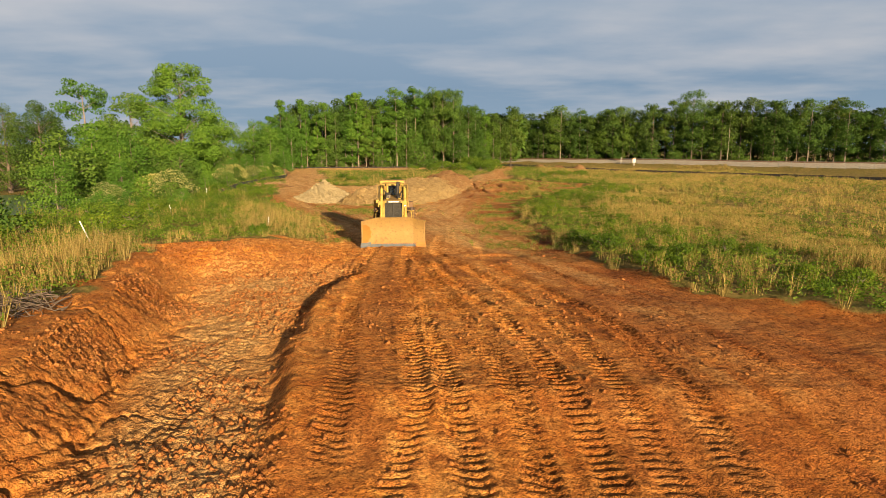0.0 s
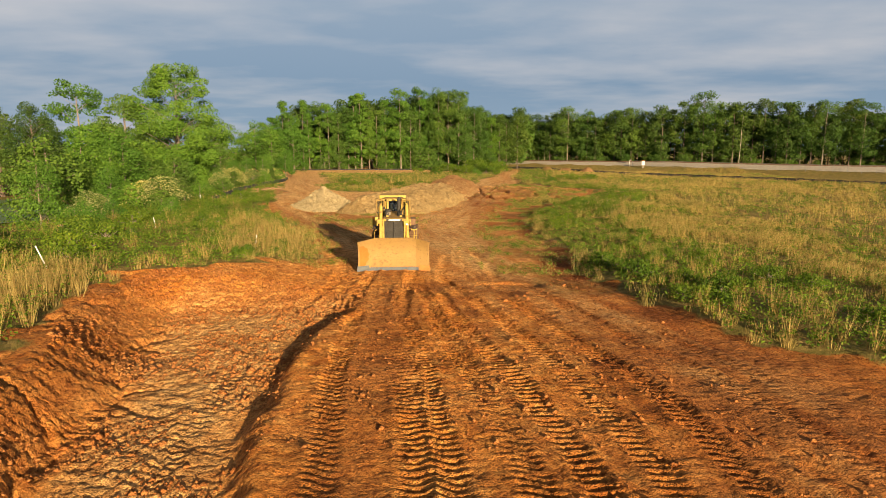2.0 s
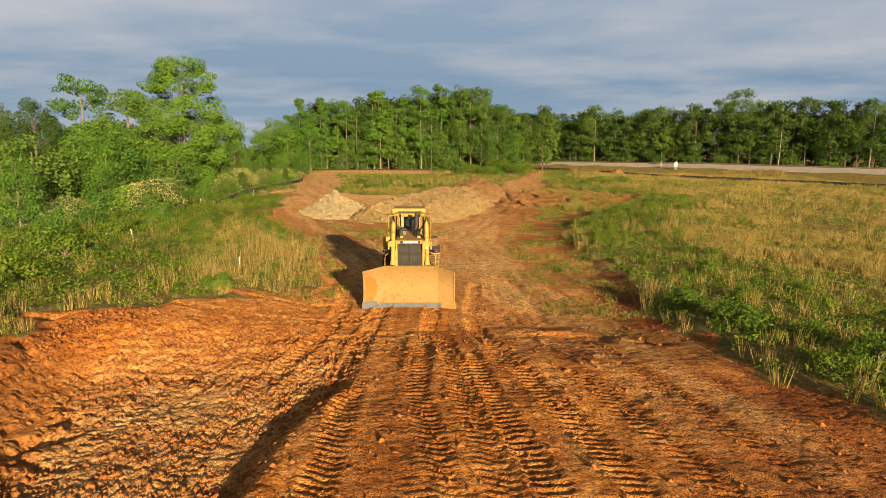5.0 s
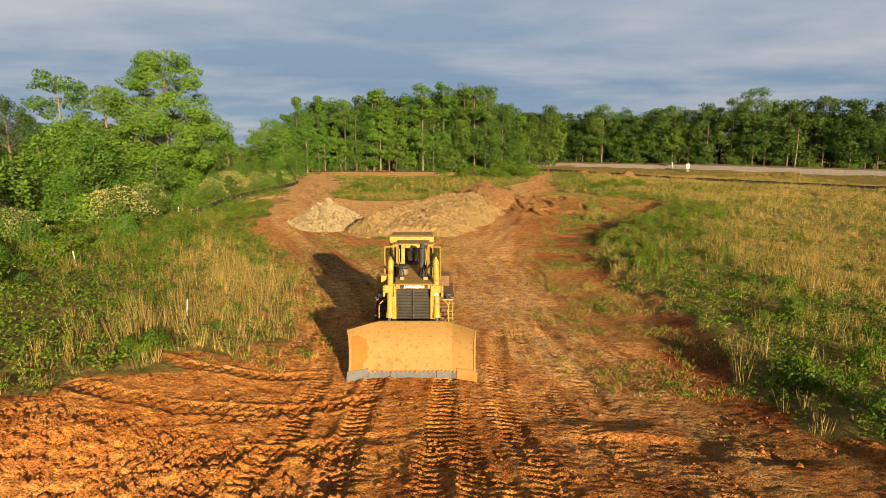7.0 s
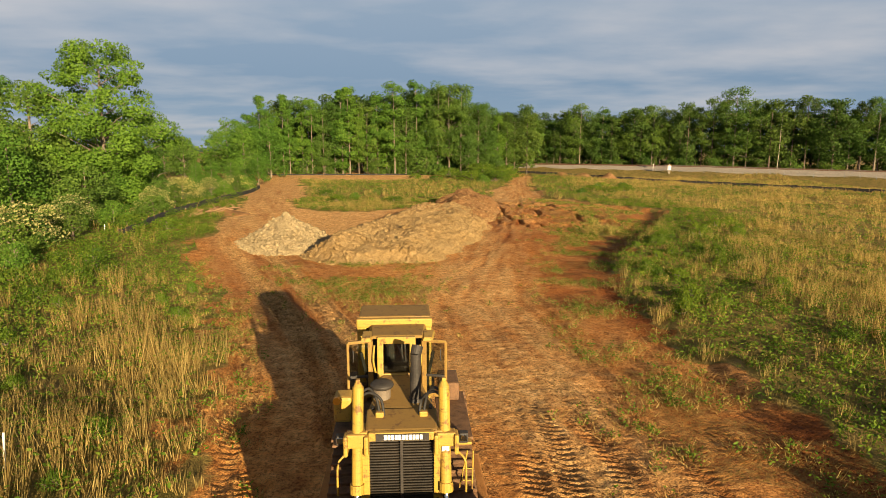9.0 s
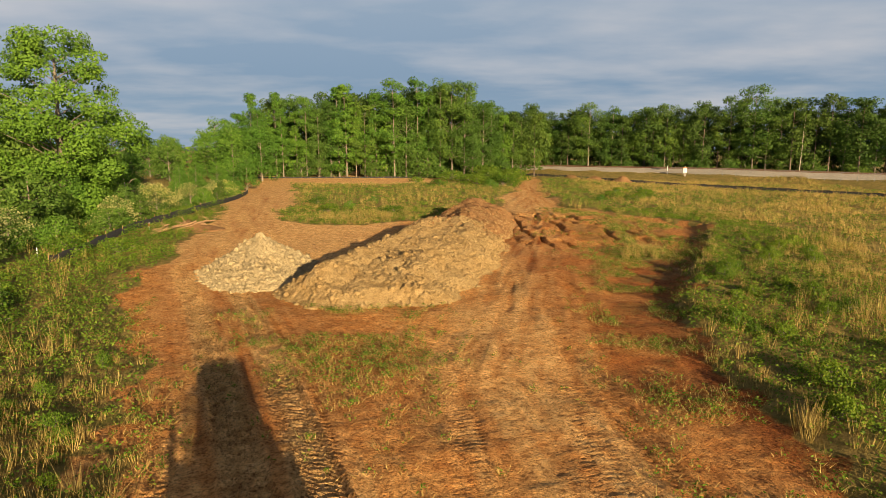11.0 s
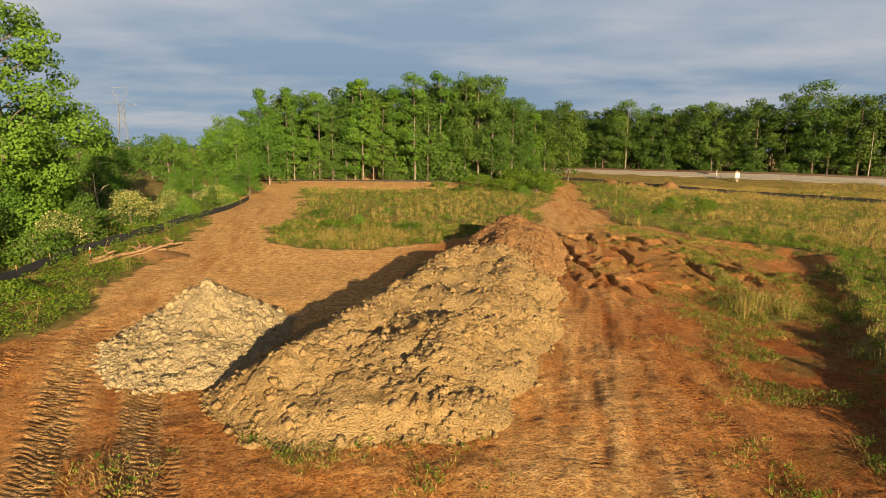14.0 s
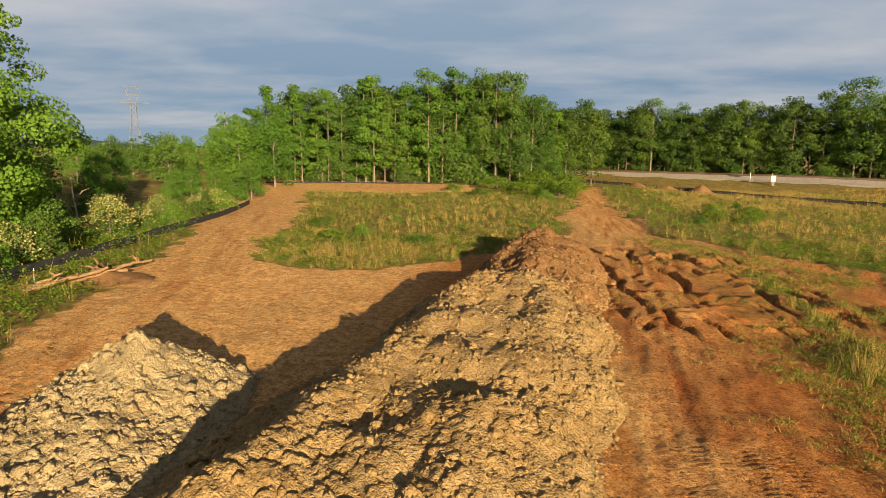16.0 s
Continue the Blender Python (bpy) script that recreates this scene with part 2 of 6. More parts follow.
GROUND = make_ground_material()
PALE_SOIL = make_soil("pale_subsoil", (0.28, 0.208, 0.110), (0.42, 0.322, 0.175), (0.51, 0.40, 0.235))
TAN_SOIL = make_soil("tan_subsoil", (0.215, 0.132, 0.050), (0.345, 0.226, 0.096), (0.43, 0.302, 0.144))
BROWN_SOIL = make_soil("brown_topsoil", (0.13, 0.062, 0.025), (0.26, 0.135, 0.055), (0.34, 0.19, 0.085))
RED_SOIL = make_soil("red_clay_lumps", (0.24, 0.07, 0.018), (0.42, 0.15, 0.04), (0.54, 0.24, 0.08))
LEAF = make_leaf("hardwood_leaves", (0.044, 0.088, 0.015), (0.074, 0.138, 0.024), (0.112, 0.182, 0.036))
LEAF_BRIGHT = make_leaf("young_leaves", (0.050, 0.112, 0.014), (0.082, 0.166, 0.022), (0.120, 0.218, 0.034))
LEAF_DARK = make_leaf("pine_needles", (0.030, 0.056, 0.010), (0.058, 0.098, 0.016), (0.095, 0.142, 0.026), 0.2)
# LEAF darkened: the shade on elms and pond oaks is put into the colour
LEAF_SHADED = make_leaf("shade_darkened_leaves", (0.026, 0.052, 0.010), (0.054, 0.096, 0.018), (0.092, 0.145, 0.030), 0.25)
BLOSSOM = make_leaf("cream_blossom", (0.20, 0.21, 0.07), (0.34, 0.32, 0.14), (0.46, 0.42, 0.22), 0.3)
STRAW = make_leaf("dry_broomsedge", (0.22, 0.135, 0.045), (0.39, 0.265, 0.095), (0.56, 0.405, 0.17), 0.3, 0.7)
WEED = make_leaf("green_weeds", (0.048, 0.095, 0.010), (0.098, 0.165, 0.016), (0.18, 0.235, 0.032), 0.35)
BARK = make_plain("grey_bark", (0.11, 0.085, 0.06), (0.25, 0.205, 0.155), 1.2, 0.9, bump=0.03)
BARK_DARK = make_plain("dark_bark", (0.08, 0.06, 0.045), (0.18, 0.13, 0.10), 1.2, 0.9, bump=0.03)
GRAVEL = make_plain("ballast_gravel", (0.20, 0.172, 0.142), (0.36, 0.315, 0.265), 2.5, 0.95, bump=0.08)
RUST = make_plain("rusty_rail", (0.08, 0.045, 0.03), (0.18, 0.10, 0.06), 4, 0.7, 0.4)
TIMBER = make_plain("weathered_timber", (0.22, 0.125, 0.06), (0.42, 0.27, 0.14), 5, 0.85, bump=0.02)
FABRIC = make_plain("black_silt_fabric", (0.012, 0.012, 0.013), (0.035, 0.033, 0.032), 2.0, 0.7)
STEEL = make_plain("galvanised_steel", (0.16, 0.165, 0.17), (0.30, 0.305, 0.31), 6, 0.45, 0.8)
WHITE = make_plain("white_enamel", (0.70, 0.69, 0.66), (0.84, 0.83, 0.80), 3, 0.5)


# ---- ground ----
def turf_edge_right(y):
    return np.interp(y, [0, 18, 20, 23, 28.7, 33, 37, 50, 62, 68, 75, 80, 90, 96, 104, 115, 130, 145, 185, 230],
                     [21, 13.7, 11.9, 9.2, 7.6, 6.9, 6.8, 6.8, 7.4, 9.8, 13, 16, 20.5, 23, 17, 13, 13.5, 15, 21, 21])


def turf_edge_left(y):
    return np.interp(y, [0, 16, 28, 30.2, 31.2, 33, 36, 38, 41, 47, 55, 60, 69, 81, 92, 100, 110, 125, 142, 161, 175, 190],
                     [-10.6, -11.6, -15.0, -14.8, -11, -9.2, -8.6, -7.8, -9, -10.8, -13.5, -16.5, -20.5, -22.6, -26, -27.5, -30.5, -36, -41, -47, -55, -62])


def meadow(x, y):
    """Positive inside the meadow between the two ways."""
    left = np.interp(y, [96, 98, 104, 128, 150, 175, 182], [-14, -19, -21.9, -25.4, -32, -38, -40])
    right = np.interp(y, [96, 98.6, 104, 112, 128, 145, 180], [-14, -8.5, -3.0, 3.2, 5.6, 10.7, 13.5])
    return np.minimum(np.minimum(x - left, right - x), np.minimum((y - 97) * 0.8, (169 + 0.35 * np.clip(x, -20, 40) - y) * 0.5))


def turf_amount(x, y):
    """About 1 where plants cover the soil, 0 on the bare ways; soft at the edge."""
    wob = fbm(x, y, 5.0, 3, 4) * 1.5 + fbm(x, y, 1.3, 2, 9) * 1.3
    d = np.maximum(np.maximum(x - turf_edge_right(y), turf_edge_left(y) - x), meadow(x, y))
    island = 1.1 - np.abs(x - np.interp(y, [78, 84, 97, 101], [11.5, 12.4, 14.2, 15])) - 6 * smooth(80, 77, y) - 6 * smooth(98, 101, y)
    return smooth(-0.7, 0.9, np.maximum(d, island) + wob)


# worn crawler prints: places along y, places across, how deep, spacing of the bars
PRINTS = [
    ([10, 14.3, 19, 26.5, 32], [-2.3, -2.6, -3.3, -3.8, -4.2], 1.0),
    ([9, 13, 16.6, 22, 26.5, 33], [0.6, 0.1, -0.5, -1.2, -2.1, -2.4], 1.0),
    ([9, 12.5, 14.7, 19, 22], [-1.2, -0.6, -0.8, -1.3, -1.8], 0.7),
    ([9, 11.6, 14.7, 18.9, 24, 30], [3.1, 2.9, 2.5, 1.6, 0.2, -0.9], 1.0),
    ([9, 14, 17, 23, 31, 34], [4.1, 4.0, 3.5, 2.1, -0.2, -1.0], 0.8),
    ([9, 13, 17.6, 21, 28], [5.4, 5.6, 5.2, 4.2, 2.2], 0.9),
    ([9, 14, 18, 24, 34], [1.8, 1.5, 0.7, -0.5, -2.0], 0.8),
    ([11, 16, 22, 27, 30.5], [-6.0, -6.2, -6.6, -6.3, -5.6], 0.5),
    ([11, 16, 22, 27, 30.5], [-8.3, -8.8, -9.2, -8.9, -8.2], 0.45),
    ([25, 30, 36], [-4.15, -4.2, -4.25], 1.1),
    ([25, 30, 36], [-2.0, -2.1, -2.15], 1.1),
    ([27, 31, 35, 40], [-6.3, -5.6, -5.9, -6.9], 0.9),
    ([27, 31, 35, 41], [0.6, -0.3, -0.6, -0.4], 0.8),
    ([28, 33, 38, 44], [2.6, 1.0, 0.3, 0.2], 0.6),
    ([34, 38, 44, 50, 56], [-6.9, -7.4, -8.4, -10.2, -12.6], 0.8),
    ([45, 52, 60, 66], [-4.6, -6.6, -9.6, -12.4], 0.8),
    ([50, 58, 68, 78], [-12.2, -15.2, -19.6, -22.3], 0.8),
    ([60, 70, 80, 92], [4.8, 4.2, 4.6, 6.0], 0.4),
    ([10, 15, 20, 26, 34, 46], [8.4, 8.0, 6.6, 4.6, 2.2, 0.9], 0.45),
    ([12, 17, 23, 34, 46, 60], [10.4, 8.8, 6.9, 3.8, 2.6, 2.0], 0.40),
    ([40, 48, 56, 62, 71.5, 80], [-4.6, -7.2, -11, -13.9, -18.8, -22], 1.6, 0.60),
    ([40, 48, 56, 62, 70], [-2.9, -5.6, -8.9, -11.5, -15.2], 1.6, 0.60),
    ([44, 56.5, 62, 72, 85, 95], [-2.6, -2.6, -1.2, 1.4, 4.2, 6.0], 0.35, 0.5),
    ([44, 56, 64, 75, 88, 102], [0.2, 1.2, 2.0, 3.6, 6.2, 8.8], 0.3, 0.5),
]
CROSS_PRINTS = [
    ([-11.5, -9.5, -7.5, -5.5], [34.6, 34.0, 34.4, 35.4], 0.9),
    ([-10.8, -9, -7, -5], [30.2, 30.6, 31.6, 33.2], 0.8),
    ([-13.2, -11.5, -10], [35.3, 34.2, 33.6], 0.9),
    ([-13.5, -11, -8.5, -6, -3.5], [33.0, 31.7, 31.5, 32.4, 33.9], 0.9),
    ([-13.8, -12, -9, -6, -2.5], [30.9, 29.6, 29.0, 30.1, 31.6], 0.7),
]


def print_relief(x, y):
    z = np.zeros_like(x)
    for k, (along, across, deep, *wide) in enumerate(PRINTS + CROSS_PRINTS):
        half = wide[0] if wide else 0.32
        u, v = (x, y) if k < len(PRINTS) else (y, x)
        lo, hi = along[0], along[-1]
        c = np.interp(v, along, across)
        inside = smooth(half + 0.04, half - 0.04, np.abs(u - c)) * smooth(lo, lo + 1, v) * smooth(hi, hi - 1, v)
        worn = np.clip(0.35 + 1.3 * vnoise(x, y, 2.3, 20 + k), 0.2, 1.2)
        slope = np.gradient(np.interp(np.linspace(lo, hi, 60), along, across)).mean() * 60 / (hi - lo)
        phase = (v - (u - c) * slope) / (0.235 if k < len(PRINTS) else 0.27) + 0.25 * np.sin((u - c) * 7 + k)
        bars = np.abs((phase % 1.0) * 2 - 1) ** 0.6
        lip = np.exp(-((np.abs(u - c) - half - 0.08) / 0.09) ** 2) * smooth(lo, lo + 1, v) * smooth(hi, hi - 1, v)
        z = z * (1 - 0.7 * inside) + inside * deep * worn * (0.13 * (bars * smooth(79, 72, y) + 0.5 * smooth(72, 79, y)) - 0.11) + lip * (0.05 if k < len(PRINTS) else 0.03) * deep * worn
    return z


def pit_rim(y):
    return np.interp(y, [4, 10.7, 14.5, 18, 21.4, 26, 28.5, 31], [-9.0, -9.4, -10.3, -11.0, -12.2, -13.5, -13.9, -13.9])


def ramp_edge(y):
    return np.interp(y, [9, 13.2, 16, 20, 24, 27.4, 29], [-3.0, -3.5, -4.2, -4.8, -4.6, -4.0, -3.8])


def soft_height(x, y):
    """The lie of the land without its roughness."""
    zc = np.interp(y, [-3000, 4.0, 8.0, 11.0, 13.0, 20, 28, 35, 50, 75, 90, 105, 150, 195, 260, 600, 4000],
                   [-0.9, -0.9, -0.45, -0.02, 0.36, 0.52, 0.42, 0.1, -0.05, -0.12, 0.08, 0.45, 0.55, 0.9, 1.4, 2.0, 2.0])
    zc = zc - 0.02 * np.clip(x - 8, 0, 40) * smooth(20, 45, y)
    bank = np.interp(y, [0, 15, 32, 45, 60, 85, 130, 195, 300], [1.45, 1.45, 1.10, 0.8, 0.5, 0.6, 0.7, 0.5, 0.8])
    mid = np.interp(y, [0, 26, 34, 42, 60, 200], [-7.5, -8.6, -8.6, -11.5, -18, -24])
    w = smooth(mid + 3.5, mid - 3.0, x)
    z = zc * (1 - w) + np.maximum(zc, bank) * w
    z = z - 1.95 * smooth(-30.5, -44, x) * smooth(175, 120, y)
    # the railway's embankment
    along, off = (x - 27.8) * 0.838 - (y - 221.0) * 0.546, (x - 27.8) * 0.546 + (y - 221.0) * 0.838
    crest = np.interp(along, [-70, 0, 48, 79, 110, 420], [1.9, 1.9, 1.9, 1.35, 1.1, 1.0]) - 0.12
    z = np.maximum(z, crest - 0.16 * np.clip(-off, 0, 40) - 0.25 * np.clip(off - 12.5, 0, 40))
    # the borrow pit beside the ramp
    wob = fbm(x, y, 3.0, 3, 2) * 0.5
    inside = smooth(0.0, 2.3, x - pit_rim(y) + wob * 0.8) * smooth(0.0, 3.4, 30.5 - y + wob - 0.05 * (x + 8) ** 2 * (x < -8))
    edge = ramp_edge(y) + 0.45 * fbm(x, y, 2.0, 3, 14)
    inside = inside * smooth(-0.05, 0.62, edge - x)
    floor = np.interp(y, [8, 11, 16, 21, 24, 28], [-0.28, -0.12, 0.02, 0.14, 0.14, 0.24]) - 0.06 * np.exp(-((x - edge + 1.1) / 0.8) ** 2)
    z = z + 0.05 * np.exp(-((x - edge - 0.22) / 0.32) ** 2) * smooth(29, 26, y) * smooth(8, 11, y)
    z = z * (1 - inside) + floor * inside
    return z


def way_centre(y):
    return np.interp(y, [10, 20, 30, 42, 56, 75, 90, 115, 180], [9, 7.0, 4.0, 0.5, -1.5, 1.5, 4.5, 9.5, 17])


def lane_centre(y):
    return np.interp(y, [38, 45, 56, 70, 85, 104, 130, 165], [-4.5, -6, -10, -16.5, -20, -25, -31, -43])


def ruts(x, y):
    """Streaks worn along the two ways, about -1 to 1."""
    u1, u2 = x - way_centre(y), x - lane_centre(y)
    w1 = np.exp(-(u1 / 5.0) ** 2)
    w2 = np.exp(-(u2 / 3.6) ** 2) * smooth(36, 46, y)
    return fbm(u1 * 4.0, y * 0.35, 1.6, 3, 33) * w1 * (1 - w2) + fbm(u2 * 4.0, y * 0.3, 1.6, 3, 36) * w2


def land(x, y):
    """Height of the ground at plan places (numpy arrays)."""
    z = soft_height(x, y)
    turf = turf_amount(x, y)
    near = smooth(150, 100, y) * smooth(60, 30, np.abs(x))
    z = z + (0.22 + 0.38 * smooth(60, 68, y) * smooth(104, 96, y)) * smooth(-0.4, 0.7, x - turf_edge_right(y) + fbm(x, y, 3.0, 2, 47) * 0.5) * smooth(12, 20, y) * smooth(60, 30, x)
    rough = fbm(x, y, 1.9, 4, 6) * 0.08 + fbm(x, y, 6.0, 2, 12) * 0.10
    crumb = clods_relief(x, y, 0.24, 15) * 0.060 + clods_relief(x, y, 0.62, 17) * 0.04 - 0.04
    pit = smooth(0.0, 1.2, ramp_edge(y) - x) * smooth(31, 28, y) * smooth(-1.0, 0.5, x - pit_rim(y))
    front = smooth(36, 30, y)
    z = z + (rough + crumb * (0.40 + 0.60 * np.maximum(pit, front * 0.15)) * (1 - 0.8 * turf)) * near
    # ledges where the bank has slumped in steps
    n = fbm(x, y, 2.2, 3, 27) * 0.22
    q = 0.17
    zt = (z + n) / q
    wallside = smooth(3.4, 1.8, x - pit_rim(y)) * smooth(31.5, 29.5, y) * (1 - turf) + smooth(25.5, 27.5, y) * smooth(31, 30, y) * smooth(-3, -5, x) * smooth(-13, -10, x) * 0.7
    z = z + np.clip(wallside, 0, 1) * (q * (np.floor(zt) + smooth(0.5, 0.9, zt - np.floor(zt))) - n - z)
    # scraper teeth down the pit's walls
    fan = np.hypot(x + 8.4, y - 9.0) + 0.35 * fbm(x, y, 3.0, 2, 5)
    spoke = np.arctan2(x + 8.4, y - 9.0) * 14.0 + 0.4 * fbm(x, y, 2.0, 2, 7)
    rows = np.abs((spoke / 0.52 % 1.0) * 2 - 1) * (0.45 + 0.55 * np.abs((fan / 0.34 % 1.0) * 2 - 1))
    z = z + pit * 0.065 * (rows - 0.4) * smooth(-0.35, 0.35, fbm(x, y, 4.0, 2, 3))
    # shallow creases where the bank has slumped
    crease = np.abs(fbm(x, y, 3.4, 3, 31))
    z = z - 0.17 * smooth(0.06, 0.0, crease) * smooth(4.2, 2.2, x - pit_rim(y)) * smooth(32, 29, y) * (1 - turf)
    z = z + print_relief(x, y) * (1 - turf) + ruts(x, y) * (0.04 + 0.03 * smooth(60, 80, y)) * (1 - turf) * smooth(175, 150, y)
    # gouges dug beside the long heap, and the channel worn into the field's edge
    dig = smooth(2.5, 4.5, x) * smooth(19, 15, x) * smooth(83, 88, y) * smooth(109, 103, y) * (1 - turf)
    teeth = np.maximum(0, np.sin((x + 0.12 * y + fbm(x, y, 2.5, 2, 40) * 1.2) * 3.3)) ** 3
    z = z - dig * (0.60 * smooth(0.15, 0.65, teeth) * smooth(0.35, 0.6, vnoise(x * 1.5, y * 0.45, 2.0, 41)) - 0.15)
    z = z + 0.35 * np.maximum(fbm(x, y, 1.1, 3, 44), 0) * dig
    lump = smooth(0.5, 0.8, vnoise(x, y, 1.1, 50)) * np.exp(-((x - 3.0 - 0.4 * (30.5 - y)) / 1.7) ** 2 - ((y - 31.0) / 1.1) ** 2)
    z = z + 0.16 * lump - 0.1 * np.exp(-((x - 5.4) / 0.7) ** 2 - ((y - 30.6) / 0.25) ** 2)
    return z


def axis(pieces):
    out = [pieces[0][0]]
    for a, b, step in pieces:
        n = max(1, round((b - a) / step))
        out += list(np.linspace(a, b, n + 1)[1:])
    return np.array(out)


def growing(start, end, first, factor):
    v, step, sign = start, first, (1 if end > start else -1)
    out = []
    while abs(v - start) < abs(end - start):
        v += sign * step
        step *= factor
        out.append(v)
    return out


xs = np.array(sorted(growing(-42, -3500, 2, 1.35)) + list(axis([(-42, -30, 0.8), (-30, -15.5, 0.24), (-15.5, -4.0, 0.085), (-4.0, 14.5, 0.13), (14.5, 24, 0.3), (24, 42, 0.8)])) + growing(42, 3500, 2, 1.35))
ys = np.array(sorted(growing(8.5, -600, 1, 1.5)) + list(axis([(8.5, 42, 0.058), (42, 74, 0.085), (74, 110, 0.16), (110, 175, 0.6), (175, 200, 1.2)])) + growing(200, 4500, 3, 1.35))
GX, GY = np.meshgrid(xs, ys)
GZ = land(GX, GY)
ground_mesh = mesh_from("ground", np.stack([GX, GY, GZ], -1).reshape(-1, 3), grid_faces(len(xs), len(ys)), GROUND, True)
cover = np.ones((GX.size, 4), np.float32)
turf_all = turf_amount(GX, GY)
band = smooth(-5.5, -3.0, GX - turf_edge_right(GY)) * smooth(24, 30, GY) * smooth(100, 88, GY)
bed = np.exp(-((GX + 8 - 0.25 * (62 - GY)) / 3.4) ** 2 - ((GY - 62) / 6.0) ** 2)
side = np.exp(-((GX - turf_edge_left(GY) - 1.2) / 1.5) ** 2) * smooth(32, 36, GY) * smooth(100, 90, GY)
mottle = smooth(0.30, 0.62, 0.6 * vnoise(GX, GY, 2.6, 64) + 0.4 * vnoise(GX, GY, 0.8, 65))
trampled = np.maximum.reduce([band, bed, side * 0.8, 1.15 * np.exp(-((GX - 9.8) / 3.4) ** 2 - ((GY - 72) / 10) ** 2)]) * mottle * 0.46
cover[:, 0] = np.maximum(turf_all, trampled).ravel()
road = np.exp(-((GX - np.interp(GY, [10, 20, 30, 42, 56, 75, 90], [9, 7.0, 4.0, 0.5, -1.5, 1.5, 4.5])) / 2.6) ** 2) * smooth(10, 20, GY) * 0.55
lane = np.exp(-((GX - np.interp(GY, [45, 56, 70, 85, 104, 130, 165], [-6, -10, -16.5, -20, -25, -31, -43])) / 3.6) ** 2) * smooth(40, 56, GY) * 1.15
c1 = np.interp(GY, [40, 48, 56, 62, 71.5, 80], [-4.6, -7.2, -11, -13.9, -18.8, -22])
c2 = np.interp(GY, [40, 48, 56, 62, 70, 76], [-2.9, -5.6, -8.9, -11.5, -15.2, -18])
wheel = np.maximum(np.exp(-((GX - c1) / 0.75) ** 4), np.exp(-((GX - c2) / 0.75) ** 4)) * smooth(44, 54, GY) * smooth(82, 74, GY)
lane = np.maximum(lane * (0.30 + 0.70 * smooth(70, 80, GY)), wheel)
lane_dark = smooth(8.0, 5.0, np.abs(GX - 0.5 * (c1 + c2))) * smooth(48, 54, GY) * smooth(80, 72, GY) * (1 - wheel) * 0.35
strip_far = smooth(164, 170, GY) * smooth(196, 188, GY) * smooth(-52, -44, GX) * smooth(16, 8, GX)
floor_pale = 0.62 * smooth(1.5, 3.5, GX - pit_rim(GY)) * smooth(0.0, 1.5, ramp_edge(GY) - GX) * smooth(30, 26, GY)
cover[:, 1] = np.clip(np.maximum.reduce([road * 0.8, lane, floor_pale, strip_far * 0.6]) + 0.08 + 0.10 * smooth(38, 50, GY) + 0.26 * smooth(32, 38, GY) * smooth(64, 52, GY) + 0.30 * smooth(88, 104, GY) + 0.22 * smooth(50, 66, GY) + 0.60 * smooth(66, 82, GY) * smooth(-5, -13, GX), 0, 1).ravel()
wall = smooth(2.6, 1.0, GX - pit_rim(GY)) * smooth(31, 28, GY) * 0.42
edge = smooth(3.2, 0.6, turf_edge_right(GY) - GX) * smooth(14, 20, GY) * smooth(75, 65, GY) * smooth(0.35, 0.7, vnoise(GX, GY, 4.0, 61))
strip = smooth(1.6, 0.4, np.abs(GX + 2.4 - 0.02 * (GY - 15))) * smooth(30, 26, GY) * 0.5
heap_side = smooth(-2.5, 0.5, GX + 6) * smooth(84, 90, GY) * smooth(112, 100, GY) * 0.4
# darker soil mask; band also paints in the shade over the mulch strip
cover[:, 2] = np.clip(np.maximum.reduce([wall, edge, strip, heap_side, lane_dark, 0.42 * smooth(-1.0, 2.5, GX) * smooth(21, 13, GY), 0.55 * smooth(5.5, 9, GX) * smooth(27, 20, GY), band * (0.35 + 0.6 * mottle) * (0.35 + 0.65 * smooth(42, 58, GY)), 0.95 * np.exp(-((GX - 9.8) / 3.4) ** 2 - ((GY - 72) / 10) ** 2)]), 0, 1).ravel()
red_side = 0.6 * smooth(0.5, 3.0, GX) * smooth(58, 66, GY) * smooth(102, 92, GY) * (0.5 + 0.5 * mottle)
cover[:, 2] = np.maximum(cover[:, 2], red_side.ravel())
straw_fall = (np.exp(-((GX - 13.5) / 5.0) ** 2 - ((GY - 88) / 15) ** 2) * 1.1 + np.exp(-((GX - 12) / 5) ** 2 - ((GY - 107) / 7) ** 2)) * (0.25 + 0.75 * mottle)
cover[:, 0] = np.maximum(cover[:, 0], np.clip(straw_fall, 0, 0.47).ravel())
churned = smooth(0.48, 0.66, 0.6 * vnoise(GX, GY, 2.1, 66) + 0.4 * vnoise(GX, GY, 0.7, 67)) * smooth(-5, -3.5, GX) * smooth(40, 30, GY)
cover[:, 2] = np.maximum(cover[:, 2], (0.62 * churned).ravel())
cover[:, 2] = np.maximum(cover[:, 2], (0.75 * smooth(1.5, 6.0, GX) * smooth(36, 20, GY) * (0.45 + 0.55 * mottle)).ravel())
streak = ruts(GX, GY)
cover[:, 1] = np.clip(cover[:, 1] + 0.45 * streak.ravel(), 0, 1)
cover[:, 2] = np.clip(cover[:, 2] - 0.7 * np.minimum(streak, 0).ravel(), 0, 1)
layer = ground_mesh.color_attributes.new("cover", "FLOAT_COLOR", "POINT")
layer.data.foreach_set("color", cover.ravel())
tagged(new("ground", ground_mesh), "orange-red clay site with crawler prints, turf and worn dirt ways", "ground", kind="structure")


def height_at(x, y):
    return float(land(np.array([float(x)]), np.array([float(y)]))[0])


